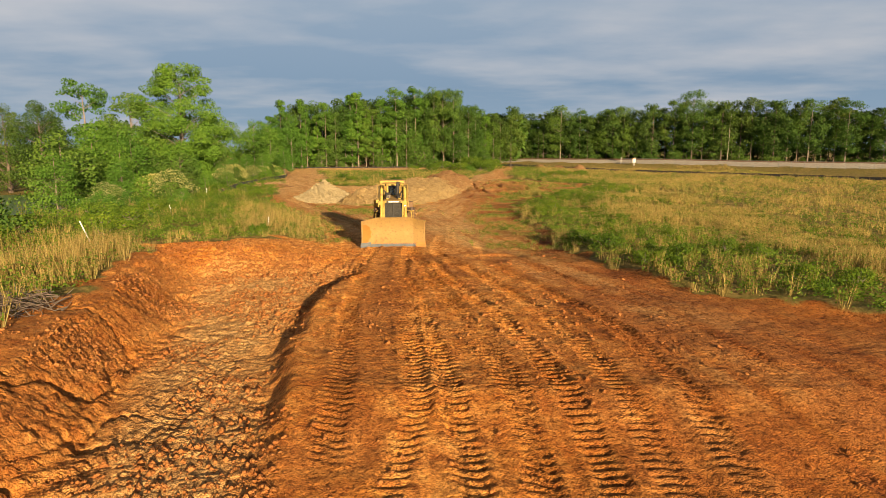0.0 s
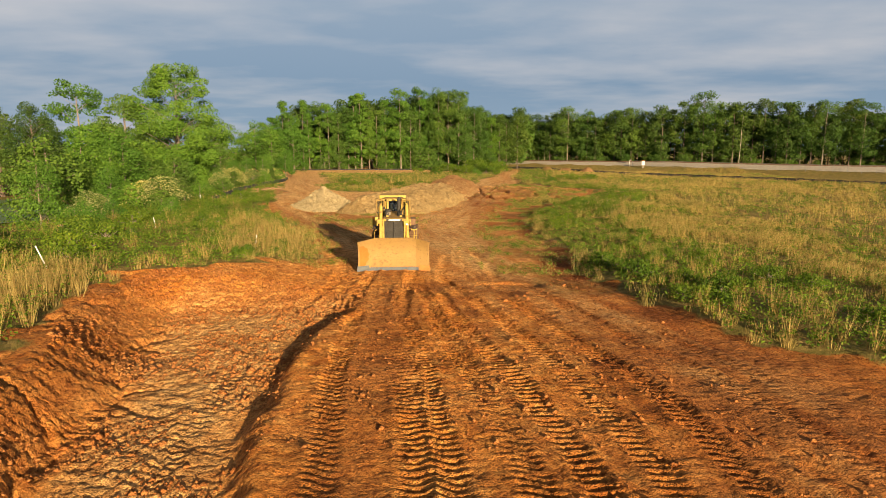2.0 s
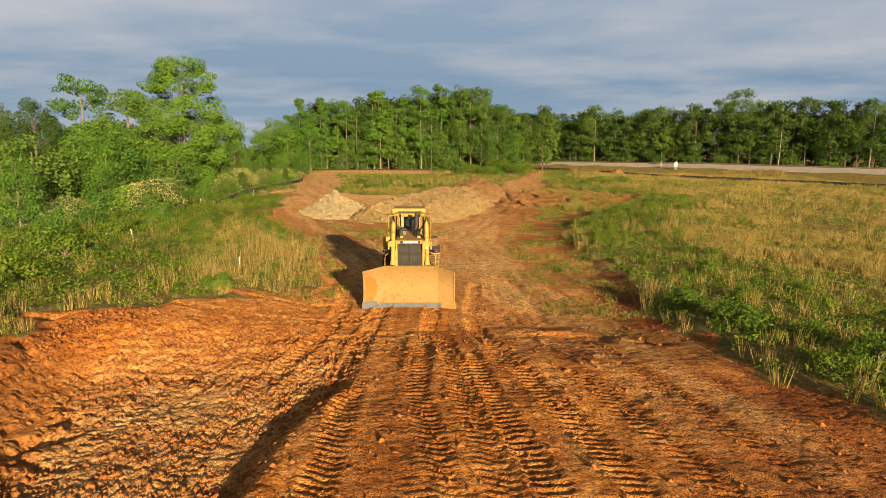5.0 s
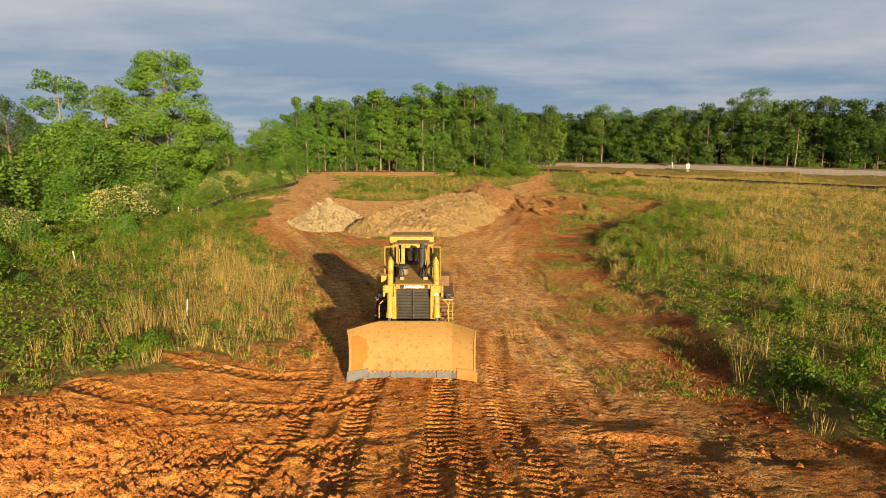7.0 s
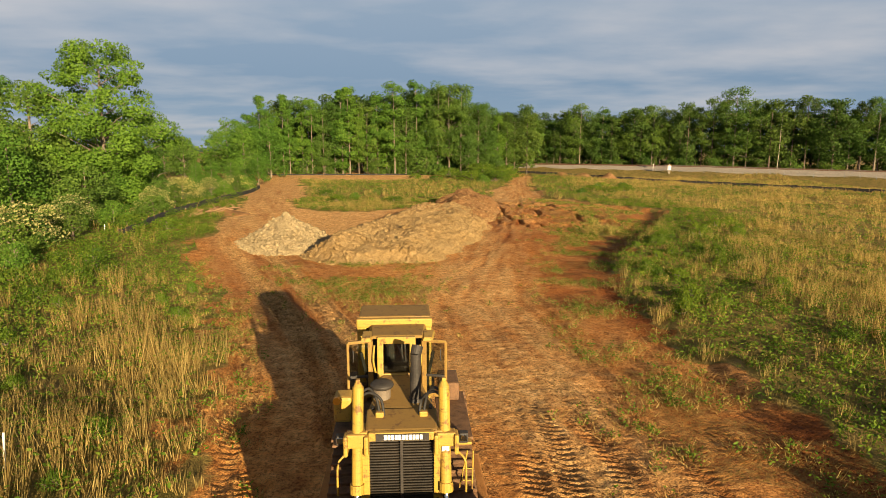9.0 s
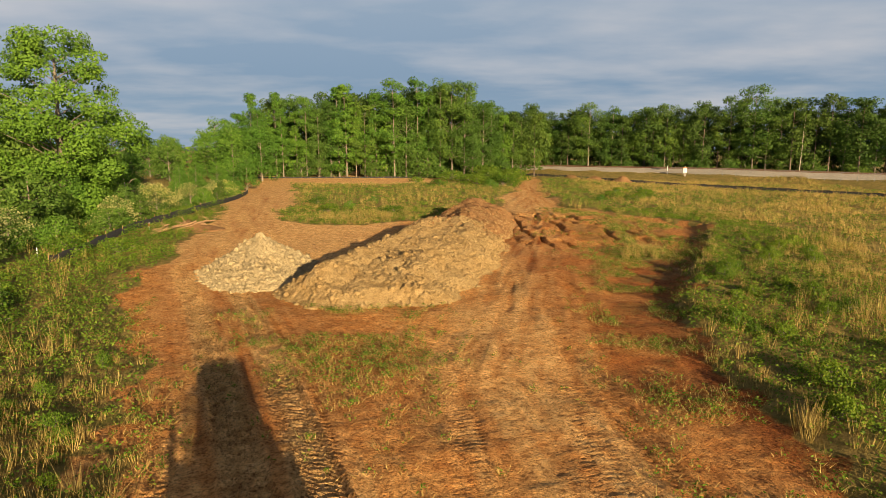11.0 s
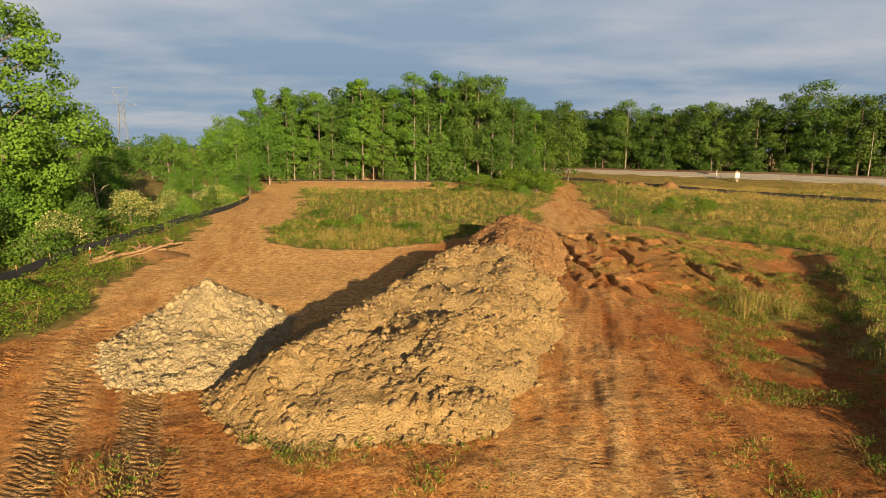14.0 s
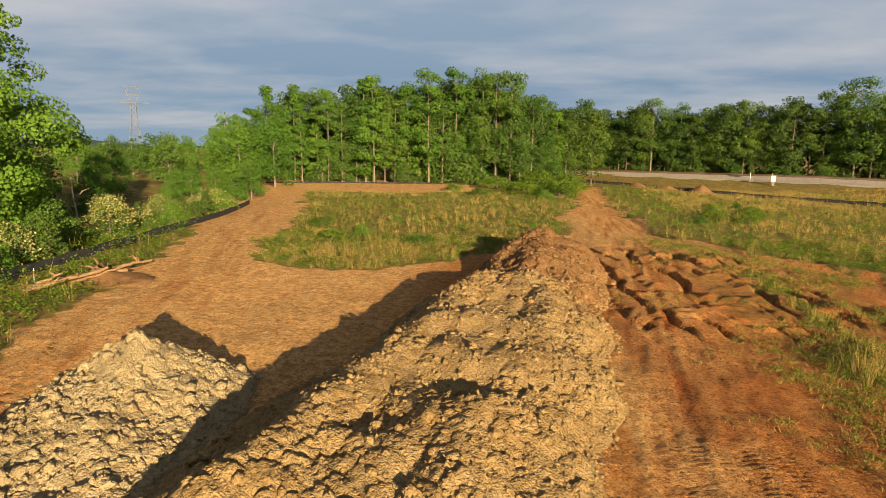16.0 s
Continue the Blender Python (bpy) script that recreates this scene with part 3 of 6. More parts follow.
# green pond on the low side
def build_pond():
    n = 48
    a = np.linspace(0, 2 * np.pi, n, endpoint=False)
    r = 1 + 0.18 * np.sin(3 * a + 1) + 0.1 * np.sin(5 * a)
    pts = np.stack([-66 + 21 * r * np.cos(a), 76 + 24 * r * np.sin(a), np.full(n, -1.18)], -1)
    verts = np.vstack([pts, [[-66, 76, -1.18]]])
    faces = np.array([[i, (i + 1) % n, n] for i in range(n)])
    pond_mat = make_plain("duckweed_water", (0.045, 0.090, 0.020), (0.110, 0.175, 0.045), 0.25, 0.35, spec=0.5)
    tagged(new("pond", mesh_from("pond", verts, faces, pond_mat)), "still pond with green duckweed behind the bushes", "pond", kind="structure")


build_pond()


# ---- heaps of dug soil ----
def capsule(x, y, ax, ay, bx, by):
    """Place along the line a-b (0 to 1), distance from it, and side."""
    dx, dy = bx - ax, by - ay
    v = np.clip(((x - ax) * dx + (y - ay) * dy) / (dx * dx + dy * dy), 0, 1)
    px, py = ax + v * dx, ay + v * dy
    side = (x - ax) * dy - (y - ay) * dx
    return v, np.hypot(x - px, y - py), side / math.hypot(dx, dy)


def long_heap(x, y):
    v, d, s = capsule(x, y, -7.0, 70.6, 0.6, 101.0)
    r = np.interp(v, [0, 0.25, 0.6, 1], [5.4, 5.7, 5.0, 4.2]) + fbm(x, y, 3.0, 2, 70) * 0.9 - 1.2 * smooth(-0.3, -2.5, s) * smooth(0.08, 0.22, v)
    top = np.interp(v, [0, 0.3, 0.7, 0.93, 1], [1.55, 1.95, 1.75, 2.3, 2.3])
    e = r - d
    h = top * (0.45 * smooth(-0.35, 1.2, e) + 0.55 * smooth(0.2, 4.2, e)) * (1 + 0.25 * fbm(x, y, 4.5, 2, 69) + 0.17 * fbm(x, y, 2.0, 2, 68))
    h = h + 0.42 * np.exp(-((s + 2.2) / 0.9) ** 2) * smooth(0, 2, e) + 0.14 * np.exp(-((s - 2.7) / 0.7) ** 2) * smooth(0, 2, e) - 0.12 * np.exp(-((s - 0.4) / 1.5) ** 2) * smooth(0.5, 2.5, e) * (v < 0.8)
    grooves = np.exp(-((np.abs(s - 0.4) - 1.0) / 0.28) ** 2) * smooth(1.5, 2.5, e) * smooth(0.85, 0.7, v)
    h = h - 0.10 * grooves
    h = h + (fbm(x, y, 1.8, 4, 71) * 0.24 + clods_relief(x, y, 0.75, 72) * 0.17 + clods_relief(x, y, 0.30, 73) * 0.11 - 0.14 - 0.10 * smooth(0.08, 0.0, np.abs(fbm(x, y, 1.6, 3, 73)))) * smooth(-0.2, 0.8, e) * (0.40 + 0.60 * smooth(0.3, 0.65, vnoise(x, y, 2.6, 79))) * (1 - 0.45 * np.exp(-((s - 0.6) / 1.4) ** 2) * smooth(0.9, 0.7, v))
    return h + smooth(0.1, -0.7, e) * -0.5


def pale_heap(x, y):
    v, d, s = capsule(x, y, -15.45, 75.9, -14.8, 72.6)
    e = 3.3 + fbm(x, y, 2.4, 2, 75) * 0.6 - d
    h = np.interp(v, [0, 0.3, 1], [2.35, 1.8, 1.1]) * np.clip((e + 0.25) / 3.6, 0, 1.05) ** 1.12
    h = h + (fbm(x, y, 1.5, 4, 76) * 0.24 + clods_relief(x, y, 0.62, 77) * 0.15 + clods_relief(x, y, 0.26, 78) * 0.10 - 0.12) * smooth(-0.2, 0.8, e)
    return h + smooth(0.1, -0.7, e) * -0.5


def build_heap(name, shape, x0, x1, y0, y1, step, mats, label, group="heaps of dug soil"):
    ax, ay = np.arange(x0, x1, step), np.arange(y0, y1, step)
    X, Y = np.meshgrid(ax, ay)
    Hh = shape(X, Y)
    Z = soft_height(X, Y) + Hh
    F = grid_faces(len(ax), len(ay))
    F = F[(Hh.ravel()[F] > -0.3).any(1)]
    used, inv = np.unique(F, return_inverse=True)
    V = np.stack([X, Y, Z], -1).reshape(-1, 3)[used]
    me = mesh_from(name, V, inv.reshape(F.shape), None, False)
    for m in mats:
        me.materials.append(m)
    if len(mats) > 1:
        c = V[inv.reshape(F.shape)].mean(1)
        second = (c[:, 1] + 1.6 * c[:, 0] + 5 * fbm(c[:, 0], c[:, 1], 3.0, 3, 78) > 88).astype(np.int32)
        me.polygons.foreach_set("material_index", second)
    return tagged(new(name, me), label, "soil heap", group)


build_heap("earth_mound", long_heap, -15, 7, 63, 107, 0.08, [TAN_SOIL, BROWN_SOIL], "long heap of tan and brown clods with crawler grooves on top")
build_heap("earth_mound", pale_heap, -21, -9.5, 66.5, 82, 0.08, [PALE_SOIL], "small steep heap of pale cream subsoil")


# ---- plants ----
def tube(points, radii, sides=6):
    p = np.asarray(points, float)
    d = np.gradient(p, axis=0)
    d /= np.linalg.norm(d, axis=1)[:, None] + 1e-9
    ref = np.where(np.abs(d[:, 2:3]) > 0.9, np.array([[1.0, 0, 0]]), np.array([[0, 0, 1.0]]))
    a = np.cross(d, ref)
    a /= np.linalg.norm(a, axis=1)[:, None]
    b = np.cross(d, a)
    ang = np.linspace(0, 2 * np.pi, sides, endpoint=False)
    r = np.asarray(radii)[:, None, None]
    v = p[:, None, :] + r * (a[:, None, :] * np.cos(ang)[None, :, None] + b[:, None, :] * np.sin(ang)[None, :, None])
    n = len(p)
    f = [[i * sides + k, i * sides + (k + 1) % sides, (i + 1) * sides + (k + 1) % sides, (i + 1) * sides + k] for i in range(n - 1) for k in range(sides)]
    return v.reshape(-1, 3), np.array(f)


def join(pieces):
    verts, faces, base = [], [], 0
    for v, f in pieces:
        verts.append(v)
        faces.append(f + base)
        base += len(v)
    return np.vstack(verts), np.vstack(faces)


def leaf_quads(c, size, rng, droop=0.35, ratio=0.55, face=None):
    """Pointed leaves (one quad each) at the places c; face: the way each leaf looks."""
    n = len(c)
    d = rng.normal(size=(n, 3))
    d[:, 2] = d[:, 2] * 0.6 - droop
    d /= np.linalg.norm(d, axis=1)[:, None]
    side = rng.normal(size=(n, 3))
    if face is not None:
        side = face + side * 0.42
        side /= np.linalg.norm(side, axis=1)[:, None]
        d = d - side * (d * side).sum(1)[:, None]
        d /= np.linalg.norm(d, axis=1)[:, None] + 1e-9
    e = np.cross(d, side)
    e /= np.linalg.norm(e, axis=1)[:, None] + 1e-9
    s = (size * rng.uniform(0.6, 1.35, n))[:, None]
    a = c - d * s * 0.5
    b = c + d * s * 0.5
    m = c - d * s * 0.08 + np.cross(d, e) * s * 0.07
    v = np.stack([a, m + e * s * ratio * 0.5, b, m - e * s * ratio * 0.5], 1).reshape(-1, 3)
    return v, np.arange(n * 4).reshape(-1, 4)


def in_ball(n, rng):
    v = rng.normal(size=(n, 3))
    v /= np.linalg.norm(v, axis=1)[:, None]
    return v * rng.uniform(0.12, 1.0, (n, 1)) ** (1 / 3.5)


def tree_meshes(seed, height, base, width, clumps, leaves, size, profile, radius, lean=0.03, clump_r=0.175, limb_up=0.5):
    """Trunk with limbs, and the crown's leaves, as arrays. profile: crown width along its height."""
    rng = np.random.RandomState(seed)
    hz = np.linspace(0, height * 0.9, 9)
    bend = np.cumsum(rng.normal(0, lean * height / 9, (9, 2)), 0) * (hz / height)[:, None]
    spine = np.column_stack([bend, hz])
    rad = radius * (1 - hz / height) ** 0.8 + 0.03
    rad[0] *= 1.35
    wood = [tube(spine, rad, 7)]
    centres, rr = [], []
    for k in range(clumps):
        f = rng.uniform(0, 1) ** 0.9
        z = base + (height - base) * f
        w = width * np.interp(f, np.linspace(0, 1, len(profile)), profile) * 0.5
        ang = k * 2.4 + rng.normal(0, 0.5)
        out = w * rng.uniform(0.3, 1.0) ** 0.7
        at = np.array([np.interp(z, hz, spine[:, 0]), np.interp(z, hz, spine[:, 1]), 0])
        tip = at + np.array([math.cos(ang) * out, math.sin(ang) * out, z])
        foot_z = max(base * 0.8, z - out * limb_up - 0.3)
        foot = np.array([np.interp(foot_z, hz, spine[:, 0]), np.interp(foot_z, hz, spine[:, 1]), foot_z])
        if k % 2 == 0:
            mid = (foot + tip) / 2 + rng.normal(0, 0.04 * height / 3, 3)
            r0 = max(0.03, radius * 0.36 * (1 - f * 0.7))
            wood.append(tube([foot, mid, tip], [r0, r0 * 0.6, 0.02], 4))
        centres.append(tip)
        rr.append(width * clump_r * rng.uniform(0.55, 1.35) * (0.62 + 0.4 * w / (width * 0.5)))
    centres, rr = np.array(centres), np.array(rr)
    pick = rng.choice(len(centres), leaves, p=rr ** 2 / (rr ** 2).sum())
    ball = in_ball(leaves, rng) * np.array([1.12, 1.12, 0.68])
    at = centres[pick] + ball * rr[pick][:, None]
    axis_out = np.column_stack([at[:, 0], at[:, 1], 0.35 * (at[:, 2] - 0.5 * (base + height))])
    axis_out /= np.linalg.norm(axis_out, axis=1)[:, None] + 1e-9
    face = ball / (np.linalg.norm(ball, axis=1)[:, None] + 1e-9) + 0.45 * axis_out + np.array([0, 0, 0.25])
    return join(wood), leaf_quads(at, size, rng, 0.35, 0.62, face / np.linalg.norm(face, axis=1)[:, None])


BROAD = [0.5, 0.8, 0.95, 1.0, 1.0, 0.9, 0.75, 0.5]
TALL = [0.5, 0.75, 0.9, 1.0, 0.9, 0.7, 0.45]
CROWNED = [0.55, 0.85, 0.92, 1.0, 0.92, 0.80, 0.62, 0.38]
SKIRT = [0.9, 1.0, 0.95, 0.85, 0.7, 0.5, 0.2]
CONE = [1.0, 0.85, 0.65, 0.45, 0.2]
TOPPED = [0.25, 0.4, 0.8, 1.0, 0.7]
KINDS = {
    # seed, height, base, width, clumps, leaves, size, profile, trunk radius; bark, leaf, label, category
    "oak": ((11, 24, 4.5, 11.5, 58, 6600, 0.45, BROAD, 0.24), BARK, LEAF, "tall hardwood tree in spring leaf at the wood's edge", "tree"),
    "maple": ((12, 23, 3.0, 9.2, 54, 5600, 0.43, BROAD, 0.18), BARK, LEAF, "slim hardwood with leafy crown at the wood's edge", "tree"),
    "poplar": ((13, 23, 4.5, 7.0, 50, 4400, 0.41, TALL, 0.15), BARK, LEAF_BRIGHT, "slender pale-trunked tree with bright green crown", "tree"),
    "sweetgum": ((14, 22, 1.5, 8.0, 54, 5200, 0.43, SKIRT, 0.16), BARK, LEAF_BRIGHT, "leafy bright green tree clothed almost to its foot", "tree"),
    "elm": ((15, 20, 2.5, 9.6, 44, 3200, 0.56, BROAD, 0.18), BARK_DARK, LEAF_SHADED, "dark-trunked hardwood tree among the woods", "tree"),
    "pine": ((16, 22, 9.5, 6.5, 50, 2200, 0.48, TOPPED, 0.18), BARK_DARK, LEAF_DARK, "tall dark pine with bare lower trunk", "pine tree"),
    "young_tree": ((17, 10, 0.5, 7.0, 56, 5600, 0.27, SKIRT, 0.11), BARK, LEAF_BRIGHT, "young broadleaf tree with foliage to the ground", "tree"),
    "thicket_tree": ((18, 8, 0.4, 6.8, 50, 3800, 0.31, SKIRT, 0.10), BARK, LEAF, "rounded green thicket tree beside the low ground", "tree"),
    "great_tree": ((21, 20.0, 0.8, 15.6, 135, 44000, 0.29, CROWNED, 0.42, 0.03, 0.105), BARK, LEAF_BRIGHT, "great bright green hardwood with foliage down to the ground", "tree"),
    "great_oak": ((22, 17, 1.2, 13.5, 90, 15000, 0.34, SKIRT, 0.34, 0.03, 0.115), BARK, LEAF, "broad green hardwood beside the pond", "tree"),
    # hardwood like great_oak, with shade painted into its leaf colour
    "shaded_oak": ((24, 17, 1.2, 13.0, 120, 15000, 0.29, SKIRT, 0.34, 0.03, 0.115), BARK_DARK, LEAF_SHADED, "green hardwood by the pond with shade painted into its leaves", "tree"),
    "lacy_tree": ((23, 18.5, 9.5, 7.5, 30, 4600, 0.34, BROAD, 0.22), BARK, LEAF_BRIGHT, "thin see-through tree with tufted light green crown", "tree"),
    "shrub": ((31, 2.2, 0.1, 3.0, 40, 2200, 0.15, SKIRT, 0.05), BARK, LEAF_BRIGHT, "leafy green shrub on the bank", "shrub"),
    "bush": ((32, 2.0, 0.1, 2.8, 40, 2100, 0.15, SKIRT, 0.05), BARK, LEAF, "dense dark green bush on the bank", "shrub"),
    "pine_sapling": ((33, 3.2, 0.3, 2.2, 50, 1500, 0.20, CONE, 0.06), BARK_DARK, LEAF_DARK, "bushy young pine beside the black fence", "young pine"),
    "bramble": ((34, 0.9, 0.05, 2.4, 40, 1500, 0.115, SKIRT, 0.03), BARK, WEED, "low spreading bramble patch", "bramble"),
}
PLANTED = {}


def plant(kind, x, y, height=None, turn=0.0, wide=1.0, group="", sink=0.05):
    spec, bark, leaf, label, category = KINDS[kind]
    z = height_at(x, y) - sink
    s = (height or spec[1]) / spec[1]
    if kind not in PLANTED:
        wood, crown = tree_meshes(*spec)
        data = (mesh_from("trunk", *wood, bark, True), mesh_from("crown", *crown, leaf))
        PLANTED[kind] = data
    trunk, crown = PLANTED[kind]
    m = pose(x, y, z, 0, 0, turn) @ Matrix.Diagonal((s * wide, s * wide, s, 1))
    t = thing(category.split()[-1] if category != "pine tree" else "pine_tree", m, label, category, group)
    if category == "young pine":
        t.name = "young_pine"
    part("trunk", trunk, t)
    part("crown", crown, t)
    return t


rng = random.Random(4)
# the stand across the end of the site
SKY_X = [-62, -60, -54, -46, -39, -28, -20, -9, 0.7, 7.5, 12, 19.5, 30]
SKY_Z = [13, 15, 20.1, 22.3, 19.8, 23.4, 22.3, 25.7, 24.3, 20.2, 18.7, 19.5, 20]
x = -57.0
while x < 16:
    top = float(np.interp(x, SKY_X, SKY_Z))
    kind = rng.choice(["poplar", "poplar", "sweetgum"]) if x < -36 else rng.choice(["oak", "maple", "poplar", "sweetgum", "maple"])
    plant(kind, x, 188 + rng.uniform(-1.5, 4) + max(0, x) * 0.25, (top + 0.4) * rng.choice([rng.uniform(0.7, 0.85), rng.uniform(0.88, 1.0), rng.uniform(0.94, 1.04)]), rng.uniform(0, 360), rng.uniform(0.85, 1.1), "trees at the end of the site")
    x += rng.uniform(2.0, 3.2)
for depth, step in ((8, 3.6), (17, 4.2)):
    x = -60.0
    while x < 22:
        top = float(np.interp(x, SKY_X, SKY_Z))
        plant(rng.choice(["elm", "elm", "elm", "maple"]), x, 190 + depth + rng.uniform(-3, 3), top * rng.uniform(0.78, 0.98), rng.uniform(0, 360), 1.0, "trees at the end of the site")
        x += step * rng.uniform(0.8, 1.2)
for k in range(52):
    plant(rng.choice(["bush", "thicket_tree", "thicket_tree"]), rng.uniform(-58, 14), 191 + rng.uniform(-3, 6), rng.uniform(1.6, 7.0), rng.uniform(0, 360), 1.1, "undergrowth below the trees")

# the woods beyond the railway
RAIL_A, RAIL_D, RAIL_N = Vector((27.8, 221.0)), Vector((0.838, -0.546)), Vector((0.546, 0.838))


def beside_rail(s, n):
    p = RAIL_A + RAIL_D * s + RAIL_N * n
    return p.x, p.y


s = -28.0
while s < 150:
    px, py = beside_rail(s, 13.5 + rng.uniform(-1.5, 3))
    top = float(np.interp(px, [10, 39, 59, 75, 82, 87, 92, 99, 119, 150], [19, 19.5, 18.5, 18.5, 23, 23, 18.5, 20.5, 20, 20]))
    pine = px > 60 and rng.random() < 0.45
    # mostly elm, whose leaf colour carries the shade of these woods
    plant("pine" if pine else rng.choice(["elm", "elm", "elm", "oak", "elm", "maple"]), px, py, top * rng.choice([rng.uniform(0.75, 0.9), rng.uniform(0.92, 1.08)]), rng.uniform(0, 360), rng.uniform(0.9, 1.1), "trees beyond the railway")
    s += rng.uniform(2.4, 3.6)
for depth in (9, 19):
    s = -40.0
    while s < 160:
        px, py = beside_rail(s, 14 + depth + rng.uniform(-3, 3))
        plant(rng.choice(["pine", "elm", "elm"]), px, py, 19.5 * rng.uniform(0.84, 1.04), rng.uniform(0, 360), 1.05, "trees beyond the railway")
        s += rng.uniform(3.6, 5.0)
for k in range(44):
    px, py = beside_rail(rng.uniform(-22, 140), 13.5 + rng.uniform(0, 7))
    plant(rng.choice(["bush", "thicket_tree"]), px, py, rng.uniform(1.6, 6.0), rng.uniform(0, 360), 1.2, "undergrowth below the trees")


def far_woods(name, seed, count, place, size, leaf, label):
    r = np.random.RandomState(seed)
    c = place(r, count)
    tagged(new(name, mesh_from(name, *leaf_quads(c, size, r, 0.2, 0.8), leaf)), label, "woods", kind="stuff")


def behind_stand(r, n):
    px = r.uniform(-75, 30, n)
    return np.column_stack([px, 222 + r.uniform(0, 14, n), r.uniform(0, 1, n) ** 0.8 * np.interp(px, SKY_X, SKY_Z) * 0.8 + 1])


def behind_rail(r, n):
    s, d = r.uniform(-70, 260, n), 40 + r.uniform(0, 16, n)
    return np.column_stack([RAIL_A.x + RAIL_D.x * s + RAIL_N.x * d, RAIL_A.y + RAIL_D.y * s + RAIL_N.y * d, 1 + r.uniform(0, 1, n) * (16 + 2 * np.sin(s * 0.21))])


def far_left(r, n):
    px = r.uniform(-330, -52, n)
    lump = 7.5 + 2.5 * np.sin(px * 0.17) + 2 * np.sin(px * 0.41 + 1)
    return np.column_stack([px, 255 + 0.25 * (px + 50) + r.uniform(-14, 30, n), r.uniform(0, 1, n) * lump])


far_woods("far_woods", 1, 9000, behind_stand, 1.4, LEAF, "dim depths of the hardwood stand")
far_woods("far_woods", 2, 9000, behind_rail, 1.6, LEAF_DARK, "dark depths of the woods beyond the railway")
far_woods("far_woods", 3, 9000, far_left, 1.4, LEAF, "distant low green woods")


def distant_ridge():
    px = np.linspace(-2200, 1400, 120)
    top = 24 + 16 * np.sin(px * 0.0031 + 1) + 7 * np.sin(px * 0.013) + 2.5 * np.sin(px * 0.07)
    v = np.vstack([np.column_stack([px, np.full(120, 1900.0), np.full(120, -5.0)]), np.column_stack([px, np.full(120, 2000.0), top]), np.column_stack([px, np.full(120, 2300.0), np.full(120, -5.0)])])
    # the air's haze is put into the ridge's blue-grey base colour
    haze_tint = make_plain("haze_tinted_woods", (0.045, 0.075, 0.085), (0.075, 0.105, 0.110), 0.02, 1.0, spec=0.0)
    tagged(new("backdrop", mesh_from("backdrop", v, grid_faces(120, 3), haze_tint)), "wooded ridge on the horizon with haze painted into its colour", "ridge", kind="structure")


distant_ridge()

# the low side with the pond: great trees, thicket and bushes on the bank
plant("great_tree", -44.5, 101.5, 20.8, 40, 1.0, "trees by the pond")
plant("great_oak", -51.5, 99.0, 16.5, 10, 0.95, "trees by the pond")
plant("lacy_tree", -65.5, 110.0, 19.8, 0, 1.0, "trees by the pond")
for px, py, h, w in ((-72, 107, 16, 0.9), (-79, 108, 15.5, 0.95), (-88, 112, 16, 1.0), (-97, 106, 15, 1.0), (-84, 128, 14, 1.0), (-72, 135, 12, 1.0)):
    plant("shaded_oak", px, py, h, rng.uniform(0, 360), w, "trees by the pond")
for px, py, h in ((-45, 70, 9.5), (-41, 62.5, 7.0), (-46, 78, 9.5), (-43, 79, 8.0), (-49, 90, 11), (-38.5, 71, 5.5), (-44.5, 85, 10), (-39, 88, 6.5), (-53, 93, 12), (-55, 101, 12), (-41.5, 98, 6.5), (-37, 100, 3.8), (-50, 108, 10), (-40, 105, 5), (-47.5, 92, 9.5), (-40.5, 94, 5), (-54, 120, 8), (-49.5, 125, 6.5), (-60, 128, 11), (-46, 150, 5.5),
                  (-41, 152, 6.5), (-50, 150, 5.5), (-54, 152, 5), (-48, 165, 12), (-44, 172, 13), (-52, 176, 13), (-58, 182, 14), (-64, 170, 10), (-70, 182, 10), (-78, 190, 10), (-62, 150, 8), (-72, 160, 8),
                  (-86, 175, 9), (-96, 190, 9), (-92, 205, 9), (-104, 215, 10), (-80, 210, 10), (-70, 205, 12)):
    plant(rng.choice(["young_tree", "thicket_tree"]), px, py, h, rng.uniform(0, 360), rng.uniform(0.9, 1.15), "thicket by the pond")
bank = 0
while bank < 90:
    py = rng.uniform(30, 172)
    fence_x = float(np.interp(py, [0, 40, 75, 83, 91, 98, 124, 145, 180], [-22, -22.5, -28.2, -30, -31.4, -32, -34.5, -39, -54]))
    px = fence_x - 0.8 - rng.random() ** 1.3 * (13 if py > 55 else 17)
    if py < 82 and px < -0.60 * py - 1.0 and px < -27:
        continue
    kind = rng.choice(["shrub", "bush", "shrub", "bush", "pine_sapling", "bramble"])
    plant(kind, px, py, {"pine_sapling": rng.uniform(2.2, 4.2), "bramble": rng.uniform(0.6, 1.2)}.get(kind, rng.uniform(1.1, 3.0)), rng.uniform(0, 360), rng.uniform(0.9, 1.3), "bushes on the bank")
    bank += 1
for k in range(24):
    py = rng.uniform(26, 80)
    plant(rng.choice(["bramble", "bramble", "bush"]), float(np.interp(py, [26, 60, 80], [-18.5, -21.5, -25])) - rng.uniform(0, 5), py, rng.uniform(0.45, 1.1), rng.uniform(0, 360), 1.1, "bushes on the bank")
